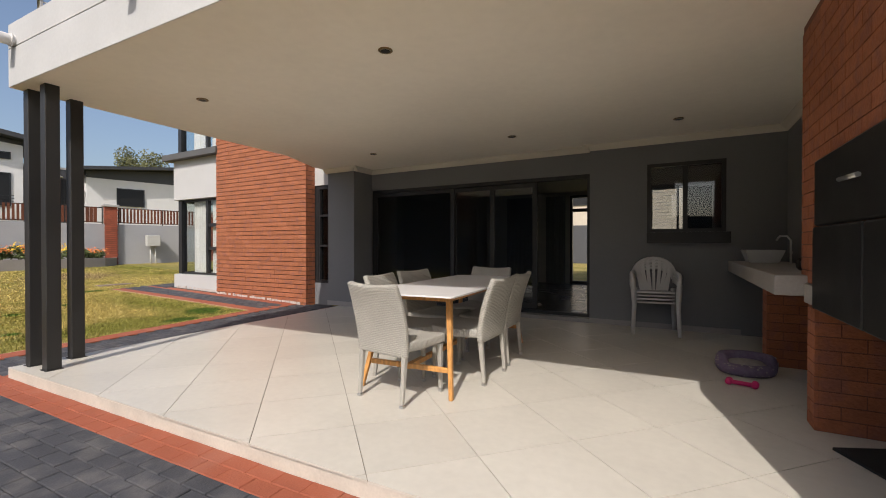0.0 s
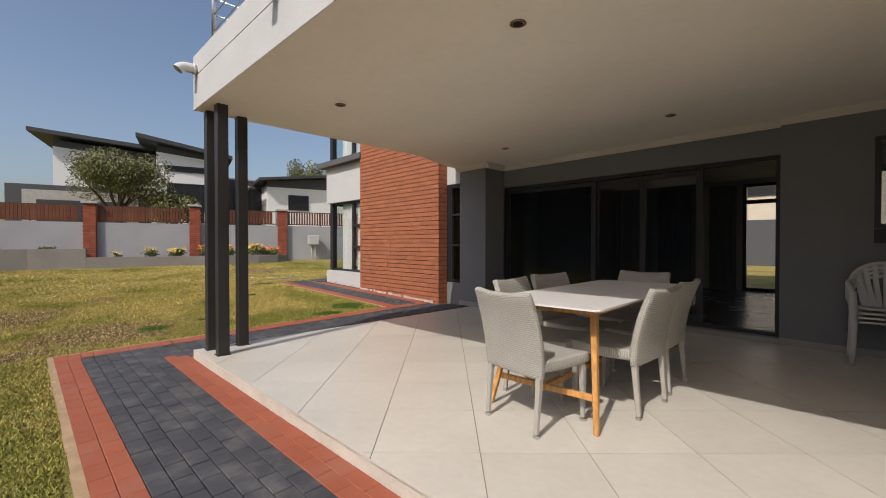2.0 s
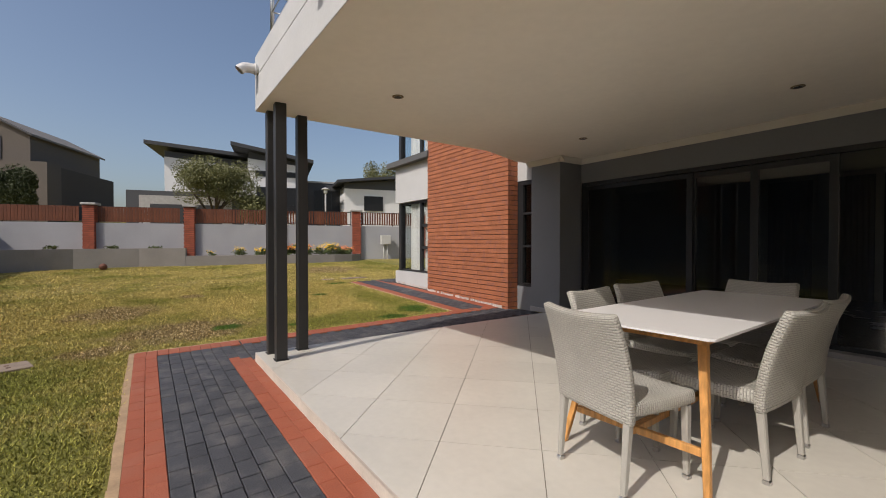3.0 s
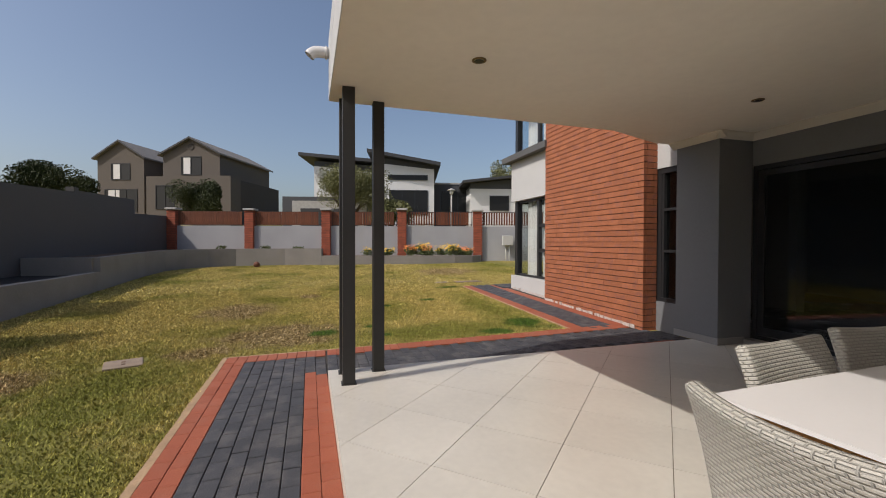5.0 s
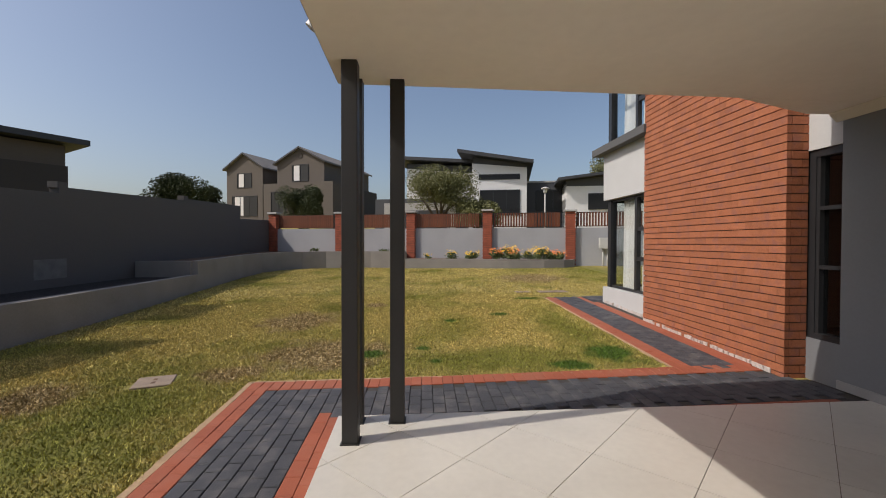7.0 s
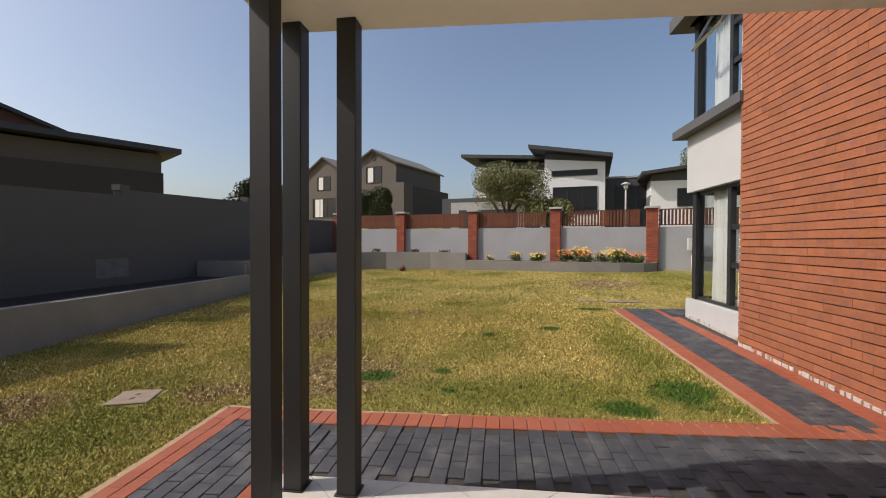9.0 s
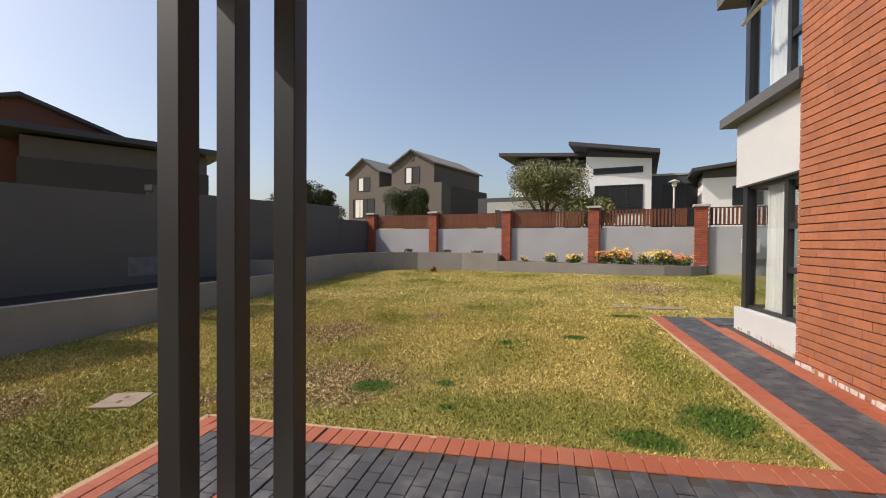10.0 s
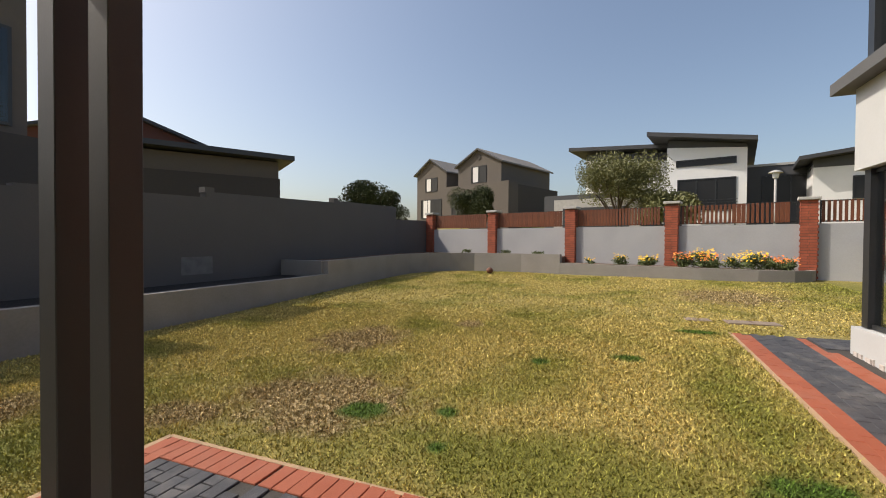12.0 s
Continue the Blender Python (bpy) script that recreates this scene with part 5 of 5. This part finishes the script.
BXF = 0.24
brick_block("wall_chimney", BXF, 1.28, 2.04, 4.42, 0.93, SOFFIT, "red brick barbecue chimney breast", ("x0", "y0"))
brick_block("wall_barbecue_base", BXF, 1.28, 4.08, 4.25, 0.0, 0.80, "red brick support below the barbecue", ("x0", "y0"))
brick_block("wall_counter_base", BXF, 0.68, 5.75, 5.98, 0.0, 0.84, "red brick support below the counter", ("x0", "y0"))
brick_block("wall_barbecue_end", BXF, 1.28, 2.04, 2.28, 0.0, 0.80, "red brick end support of the barbecue", ("x0", "y0"))
solid("barbecue_back", M_MORTAR, [(1.1, 1.28, 2.28, 4.08, 0.0, 0.80)], "dark mortar back of the log store under the barbecue", "wall")
ct = thing("counter", None, "pale concrete counter along the side wall", "counter")
boxpart("slab", M_CONCRETE, (0.06, 0.68, 4.255, 7.33, 0.84, 0.98), ct, 0.006)
boxpart("hearth", M_CONCRETE, (0.22, 1.1, 2.30, 4.25, 0.80, 0.928), ct, 0.006)
br = thing("barbecue", None, "black steel built-in barbecue with folding doors", "barbecue")
boxpart("hood", M_STEEL, (0.20, BXF - 0.002, 2.30, 3.93, 1.30, 1.70), br, 0.012)
for k in range(2):
    boxpart("door", M_STEEL, (0.19, 0.215, 2.31 + 0.81 * k, 3.11 + 0.81 * k, 0.80, 1.295), br, 0.01)
bm = bmesh.new()
tube(bm, [(0.17, 3.1, 1.50), (0.17, 3.35, 1.51)], 0.012, 8)
part("handle", bm, M_ALU, br, "bright metal handle")
bs = thing("basin", pose(0.36, 6.9, 0.98), "white rectangular ceramic basin on the counter", "basin")
bm = bmesh.new()
quad = ((-1, -1), (1, -1), (1, 1), (-1, 1))
rings = [[bm.verts.new((a * hx_, b * hy_, z_)) for a, b in quad] for hx_, hy_, z_ in ((0.14, 0.17, 0.0), (0.19, 0.24, 0.15), (0.178, 0.228, 0.15), (0.135, 0.165, 0.02))]
for r0, r1 in zip(rings, rings[1:]):
    for q in range(4):
        bm.faces.new((r0[q], r0[(q + 1) % 4], r1[(q + 1) % 4], r1[q]))
bm.faces.new(rings[0][::-1])
bm.faces.new(rings[-1])
bmesh.ops.bevel(bm, geom=list(bm.edges), offset=0.008, segments=2, affect="EDGES")
part("bowl", bm, M_CERAMIC, bs)
tp = thing("tap", pose(0.58, 6.6, 0.98), "thin chrome swan-neck tap by the basin", "tap")
bm = bmesh.new()
tube(bm, [(0, 0, 0), (0, 0, 0.26), (-0.03, 0.02, 0.31), (-0.09, 0.05, 0.31), (-0.12, 0.07, 0.26)], 0.011, 10)
part("spout", bm, M_ALU, tp)
bm = bmesh.new()
tube(bm, [(0, 0, 0.1), (0, -0.07, 0.13)], 0.008, 8)
part("lever", bm, M_ALU, tp)
for y, s in ((4.75, 1.0), (5.0, 0.8)):
    j = thing("small_pot", pose(0.38, y, 0.98), "small dark cast pot on the counter", "pot", "pots on the counter")
    bm = bmesh.new()
    lathe(bm, [(0.05 * s, 0), (0.075 * s, 0.03 * s), (0.08 * s, 0.08 * s), (0.065 * s, 0.11 * s)], 18)
    part("body", bm, M_STEEL, j)
    bm = bmesh.new()
    lathe(bm, [(0.066 * s, 0.111 * s), (0.05 * s, 0.13 * s), (0.012 * s, 0.14 * s), (0.014 * s, 0.16 * s)], 18)
    part("lid", bm, M_STEEL, j)
db = thing("dog_bed", pose(0.03, 5.38, 0, 0, 0, 10) @ Matrix.Diagonal((0.86, 0.86, 0.72, 1)), "round purple spotted dog bed with grey fleece", "dog bed")
bm = bmesh.new()
n, m = 36, 10
rings = []
for k in range(n):
    a = 2 * math.pi * k / n
    hgt = 0.085 + (0.035 if math.sin(a) > -0.4 else -0.01)
    ring = []
    for q in range(m):
        b = 2 * math.pi * q / m
        r = 0.235 + 0.05 * math.cos(b)
        ring.append(bm.verts.new((r * math.cos(a), 0.85 * r * math.sin(a), hgt + hgt * math.sin(b))))
    rings.append(ring)
for k in range(n):
    for q in range(m):
        bm.faces.new((rings[k][q], rings[(k + 1) % n][q], rings[(k + 1) % n][(q + 1) % m], rings[k][(q + 1) % m])).smooth = True
part("rim", bm, M_PURPLE, db)
bm = bmesh.new()
lathe(bm, [(0.2, 0.0), (0.21, 0.09), (0.15, 0.15), (0.02, 0.17)], 24, sy=0.85)
part("cushion", bm, M_FLEECE, db)
bm = bmesh.new()
rnd = random.Random(5)
for k in range(90):
    a, b = rnd.uniform(0, 2 * math.pi), rnd.uniform(-0.9, 1.2)
    hgt = 0.085 + (0.035 if math.sin(a) > -0.4 else -0.01)
    r = 0.235 + 0.0515 * math.cos(b)
    p = Vector((r * math.cos(a), 0.85 * r * math.sin(a), hgt + hgt * 1.02 * math.sin(b)))
    bmesh.ops.create_icosphere(bm, subdivisions=1, radius=0.008, matrix=Matrix.Translation(p))
part("spots", bm, M_FLEECE, db, "pale printed spots")
bn = thing("chew_toy", pose(-0.05, 4.9, 0, 0, 0, -12) @ Matrix.Scale(0.9, 4), "pink rubber bone-shaped dog toy on the tiles", "dog toy")
bm = bmesh.new()
tube(bm, [(-0.09, 0, 0.025), (0.09, 0, 0.025)], 0.02, 10)
for s in (-1, 1):
    for v in (-1, 1):
        bmesh.ops.create_icosphere(bm, subdivisions=2, radius=0.032, matrix=Matrix.Translation((s * 0.1, v * 0.025, 0.03)))
part("bone", bm, M_PINK, bn)
mt = thing("door_mat", pose(0.63, 3.66, 0, 0, 0, 25), "black coir mat on the tiles under the barbecue", "mat")
boxpart("mat_body", M_MAT, (-0.28, 0.28, -0.28, 0.28, 0.0, 0.018), mt, 0.004)


# ---------------------------------------------------------------- patio tiles
def clip(poly, axis, limit, keep_less):
    out = []
    for (a, b) in zip(poly, poly[1:] + poly[:1]):
        ia = (a[axis] <= limit) == keep_less
        ib = (b[axis] <= limit) == keep_less
        if ia:
            out.append(a)
        if ia != ib:
            t = (limit - a[axis]) / (b[axis] - a[axis])
            out.append((a[0] + t * (b[0] - a[0]), a[1] + t * (b[1] - a[1])))
    return out


def tiles():
    floor = thing("floor", None, "large cream porcelain tiles laid diagonally on the patio", "floor", "", "structure")
    side, gap, turn = 0.626, 0.0048, radians(46.5)
    ox, oy = (-1.957, 3.170)
    ux, uy = math.cos(turn), math.sin(turn)
    whole = None
    for i in range(-14, 16):
        for j in range(-14, 16):
            cx, cy = ox + side * ((i + 0.5) * ux - (j + 0.5) * uy), oy + side * ((i + 0.5) * uy + (j + 0.5) * ux)
            h = side / 2 - gap / 2
            poly = [(cx + h * (a * ux - b * uy), cy + h * (a * uy + b * ux)) for a, b in ((1, -1), (1, 1), (-1, 1), (-1, -1))]
            q = clip([(x + SKEW * (y - PY0), y - SKEW * (x - PX0)) for x, y in poly], 0, PX0, False)
            q = clip(q, 1, PY0, False) if q else q
            q = [((x - SKEW * (y - PY0)), (y + SKEW * (x - PX0))) for x, y in q]
            q = [(x - SKEW * SKEW * (x - PX0), y - SKEW * SKEW * (y - PY0)) for x, y in q]
            q = clip(q, 0, PX1, True) if q else q
            q = clip(q, 1, PY1 - 0.001, True) if q else q
            if len(q) < 3:
                continue
            area = abs(sum(a[0] * b[1] - b[0] * a[1] for a, b in zip(q, q[1:] + q[:1]))) / 2
            if area < 0.0004:
                continue
            uncut = len(q) == 4 and all(abs(a[0] - b[0]) + abs(a[1] - b[1]) < 1e-4 for a, b in zip(q, poly))
            if uncut and whole is not None:
                t = new("tile", whole)
            else:
                bm = bmesh.new()
                prism(bm, [(x - cx, y - cy) for x, y in q], -0.02, 0.0)
                me = mesh_of("tile", bm, M_TILE)
                if uncut:
                    whole = me
                t = new("tile", me)
            t.parent = floor
            t.matrix_basis = pose(cx, cy, random.uniform(-0.0004, 0.0004))


tiles()


# ---------------------------------------------------------------- pavers
def paver_mesh(lx, ly, mat):
    bm = bmesh.new()
    box(bm, -lx / 2, lx / 2, -ly / 2, ly / 2, -0.03, 0.0)
    es = [e for e in bm.edges if all(v.co.z > -0.001 for v in e.verts)]
    bmesh.ops.bevel(bm, geom=es, offset=0.005, segments=1, affect="EDGES")
    return mesh_of("paver", bm, mat)


J = 0.006
PW = 0.1135
P_BLUE, P_RED = paver_mesh(0.21 - 1.3 * J, PW - 0.8 * J, M_PAVE_B), paver_mesh(0.21 - 0.3 * J, PW - 0.25 * J, M_PAVE_R)
P_REDH = paver_mesh(0.24 - 0.5 * J, PW - 0.4 * J, M_PAVE_R)


def lay(parent, me, x, y, turn=0):
    """One paver, following the fall of the ground."""
    p = new("paver", me)
    p.parent = parent
    sl = math.degrees(math.atan(0.026)) if x < -7 else 0.0
    p.matrix_basis = pose(x, y, gz(x, y) + 0.018 + random.uniform(-0.002, 0.002), 1.03 + random.uniform(-0.4, 0.4), sl + random.uniform(-0.4, 0.4), turn + random.uniform(-0.7, 0.7))
    return p


def paving():
    rest = []
    # along the front of the patio
    a = thing("pavement_1", None, "charcoal clay pavers edged in red before the patio", "pavement", "", "structure")
    y = 0.975 + PW / 2
    for r in range(10):
        me = P_RED if r in (0, 1, 8, 9) else P_BLUE
        x = -7.28 if r in (0, 1) else -7.07
        if r % 2:
            x += 0.105
            if 1 < r < 8:
                lay(a, me, x - 0.157, front(x, y)).scale = (0.5, 1, 1)
        x1 = 1.5
        while x < x1:
            if r in (8, 9) and x < -6.49:
                if x > -7.19:
                    lay(a, P_BLUE, x, front(x, y), 1.7)
                x += 0.21
                continue
            if x < -1.0:
                lay(a, me, x, front(x, y), 1.7)
            elif me:
                rest.append((me, x, front(x, y)))
            x += 0.21
        y += PW
    # along the side of the patio
    b = thing("pavement_2", None, "charcoal clay pavers edged in red beside the patio", "pavement", "", "structure")
    y, r = 2.11 + PW / 2, 0
    while y < 6.9:
        if y < 6.66:
            lay(b, P_REDH, -7.30 - SKEW * (y - 2.1), y)
        x = -7.07 + (0.105 if r % 2 else 0)
        while x < -6.36:
            if not (y > 6.67 and x < -6.94):
                lay(b, P_BLUE, x - SKEW * (y - 2.1), y)
            x += 0.21
        if y < 6.7:
            lay(b, P_REDH, -6.275 - SKEW * (y - 2.1), y, 0).scale = (0.42, 1, 1)
        y += PW
        r += 1
    for k in range(10):
        lay(b, P_REDH, -7.30, 0.955 + PW / 2 + PW * k)
    # path by the brick wall
    c = thing("pavement_3", None, "charcoal clay path edged in red along the brick wall", "pavement", "", "structure")
    y = 5.735 + 0.054
    for r in range(9):
        me = P_RED if r in (0, 1, 7, 8) else P_BLUE
        x = -12.66 + (0.105 if r % 2 else 0)
        while x < -7.44:
            if not (x < -10.2 and y > 6.7) and not (x < -12.0 and y > 6.6 and me is P_RED):
                lay(c, me, x, y)
            x += 0.21
        y += 0.105
    y = 6.685
    while y < 9.0:
        x = -12.66
        while x < -12.1:
            lay(c, P_BLUE, x, y)
            x += 0.21
        y += 0.105
    # bed under the pavers
    bm = bmesh.new()
    prism(bm, [(-7.0, 0.952), (1.5, 1.207), (1.5, 2.34), (-6.22, 2.11), (-6.36, 6.94), (-7.0, 6.94)], -0.3, lambda x, y: gz(x, y) + 0.004)
    prism(bm, [(-7.42, 0.955), (-7.0, 0.955), (-7.0, 6.697), (-7.42, 6.697)], -0.3, lambda x, y: gz(x, y) + 0.004)
    prism(bm, [(-12.76, 5.735), (-7.42, 5.735), (-7.42, 6.697), (-10.03, 6.697), (-10.03, 6.83), (-12.03, 6.83), (-12.03, 9.0), (-12.76, 9.0)], -0.3, lambda x, y: gz(x, y) + 0.004)
    tagged(part("pavement_bed", bm, M_PAVEJ), "dark sand joints under the pavers", "pavement", "", "structure")
    bm = bmesh.new()
    for x0, x1, y0, y1 in ((-7.455, -7.42, 0.915, 5.735), (-12.78, -7.455, 5.695, 5.735)):
        n = max(2, int((x1 - x0 + y1 - y0) / 0.35))
        rnd = random.Random(3)
        for k in range(n):
            if x1 - x0 > y1 - y0:
                xa, xb, ya, yb = x0 + (x1 - x0) * k / n, x0 + (x1 - x0) * (k + 1) / n, y0, y1
            else:
                xa, xb, ya, yb = x0, x1, y0 + (y1 - y0) * k / n, y0 + (y1 - y0) * (k + 1) / n
            j = rnd.uniform(-0.008, 0.008)
            prism(bm, [(xa, ya + j), (xb, ya + j), (xb, yb), (xa, yb)], -0.3, lambda x, y: gz(x, y) + 0.016)
    rnd = random.Random(6)
    for k in range(26):
        xa, xb = -7.44 + 0.344 * k, -7.44 + 0.344 * (k + 1)
        d = rnd.uniform(-0.008, 0.008)
        prism(bm, [(xa, front(xa, 0.918) + d), (xb, front(xb, 0.918) + 0.5 * d), (xb, front(xb, 0.975)), (xa, front(xa, 0.975))], -0.3, lambda x, y: gz(x, y) + 0.016)
    tagged(part("kerb", bm, M_KERB), "narrow sandy mortar haunch at the lawn edge", "kerb", "", "structure")
    # the far end of the front strip, joined
    for src, mat, name in ((P_RED, M_PAVE_R, "red_pavers"), (P_BLUE, M_PAVE_B, "charcoal_pavers")):
        bm = bmesh.new()
        for me, x, y in rest:
            if me is src:
                n0 = len(bm.verts)
                bm.from_mesh(me)
                bm.verts.ensure_lookup_table()
                for v in bm.verts[n0:]:
                    v.co += Vector((x, y, gz(x, y) + 0.018))
        tagged(part(name, bm, mat, a), kind="stuff")


paving()


# ---------------------------------------------------------------- face brick wall
def brick_wall():
    x0, x1, y, z1 = -10.03, -7.088, 6.697, 5.6
    w = thing("wall_brick", None, "tall red face brick panel with raked joints", "wall", "", "structure")
    bm = bmesh.new()
    prism(bm, [(x0 + 0.003, y + 0.02), (x1 - 0.012, y + 0.02), (x1 - 0.012, 6.95), (x0 + 0.003, 6.95)], -0.3, z1)
    part("core", bm, M_MORTAR, w)
    L, H = 0.236, 0.0925

    def brick(lx, ly):
        b = bmesh.new()
        box(b, -lx / 2, lx / 2, -ly / 2, ly / 2, 0, 0.0805)
        return mesh_of("brick", b, M_BRICK)

    full, half_b = brick(0.235, 0.05), brick(0.1185, 0.05)
    cache = {}
    joined = bmesh.new()
    rnd = random.Random(11)
    z, k, made = -0.25, 0, 0
    while z + 0.082 < z1:
        x = x0
        row = []
        if k % 2:
            row.append((x + 0.0593, half_b, 0.1185))
            x += 0.1195
        while x < x1 - 0.02:
            ln = round(min(0.235, x1 - x), 3)
            if ln > 0.2345:
                me = full
            else:
                me = cache.setdefault(ln, None) or brick(ln, 0.05)
                cache[ln] = me
            row.append((x + ln / 2, me, ln))
            x += L
        for cx, me, ln in row:
            off = rnd.uniform(-0.002, 0.0015)
            if z > -0.15 and z < 2.0:
                o = new("brick", me)
                o.parent = w
                o.matrix_basis = pose(cx, y + 0.025 + off, z + rnd.uniform(-0.0015, 0.0015), 0, 0, 0)
                made += 1
            else:
                box(joined, cx - ln / 2, cx + ln / 2, y + off, y + 0.05 + off, z, z + 0.0805)
        yy = y + 0.06 - (0.116 if k % 2 else 0)
        while yy < 6.94:
            a, b = max(yy, y + 0.052), min(yy + 0.228, 6.94)
            if b - a > 0.03:
                box(joined, x1 - 0.05, x1, a, b, z, z + 0.0805)
            yy += L
        z += H
        k += 1
    tagged(part("upper_brickwork", joined, M_BRICKJ, w), kind="stuff")
    bm = bmesh.new()
    rnd = random.Random(2)
    x = x0 - 1.9
    while x < x1:
        ln = rnd.uniform(0.015, 0.11)
        hgt = rnd.uniform(-0.004, 0.02) * rnd.random()
        yb = y if x > x0 - 0.02 else BY
        if rnd.random() < 0.8:
            prism(bm, [(x, yb - 0.012), (x + ln, yb - rnd.uniform(0.004, 0.02)), (x + ln, yb - 0.001), (x, yb - 0.001)], gz(x, y) - 0.01, gz(x, y) + 0.055 + 1.5 * hgt)
        x += ln + rnd.uniform(0, 0.02)
    tagged(part("lime_streaks", bm, M_EFFLO), "white lime deposit at the foot of the wall", "stain", "", "structure")


brick_wall()


# ---------------------------------------------------------------- grass blades
def grass():
    rng = np.random.default_rng(4)
    n = 420000
    x = np.concatenate([rng.uniform(-13.0, -6.2, n // 2) + rng.normal(0, 0.8, n // 2), rng.uniform(-22.4, -2.0, n - n // 2), rng.uniform(-8.0, -2.2, 50000) + rng.normal(0, 0.9, 50000)])
    y = np.concatenate([rng.uniform(-3.0, 5.9, n // 2) + rng.normal(0, 0.4, n // 2), rng.uniform(-4.0, 9.5, n - n // 2), 0.95 - 3.2 * rng.random(50000) ** 1.4])
    keep = ~((y > 0.93 + 0.03 * (x + 6.22)) & (x > -7.45)) & ~((y > 5.70) & (x > -12.78)) & ~((y > 6.4) & (x > -13)) & (x < -1.5)
    keep &= y > -3.37 - 0.07 * np.clip(-11 - x, 0, 8)
    keep &= ~((x < -20.4) & (y > 5.0)) & ~((x < -21.2) & (y > 1.8)) & ~((np.abs(x + 7.57) < 0.22) & (np.abs(y + 0.20) < 0.22)) & ~((np.abs(x + 13.7) < 0.2) & (np.abs(y - 6.2) < 0.4))
    x, y = x[keep], y[keep]
    m = len(x)
    z = -0.05 + 0.026 * np.clip(-7 - x, 0, 18) + 0.018 * (y - 5.7)
    h = rng.uniform(0.012, 0.032, m) * (0.7 + 0.9 * rng.random(m) ** 3)
    a = rng.random(m) * 2 * np.pi
    wdt = rng.uniform(0.003, 0.008, m) * np.clip(np.hypot(x + 4.5, y - 3) / 4, 1, 3)
    lean = rng.uniform(0.2, 1.2, m) * h
    b = rng.random(m) * 2 * np.pi
    v = np.empty((m, 3, 3))
    v[:, 0] = np.stack([x - np.cos(a) * wdt, y - np.sin(a) * wdt, z - 0.002], 1)
    v[:, 1] = np.stack([x + np.cos(a) * wdt, y + np.sin(a) * wdt, z - 0.002], 1)
    v[:, 2] = np.stack([x + np.cos(b) * lean, y + np.sin(b) * lean, z + h], 1)
    me = bpy.data.meshes.new("grass")
    me.vertices.add(m * 3)
    me.vertices.foreach_set("co", v.ravel())
    me.loops.add(m * 3)
    me.loops.foreach_set("vertex_index", np.arange(m * 3, dtype=np.int32))
    me.polygons.add(m)
    me.polygons.foreach_set("loop_start", np.arange(0, m * 3, 3, dtype=np.int32))
    me.update(calc_edges=True)
    me.materials.append(M_BLADE)
    tagged(new("grass", me), "short mown lawn blades, straw and green", "grass", "", "stuff")


grass()

# ---------------------------------------------------------------- to metres
for ob in list(scene.objects):
    if ob.parent is None and ob.type in {"MESH", "EMPTY"}:
        ob.matrix_basis = Matrix.Scale(UNIT, 4) @ ob.matrix_basis
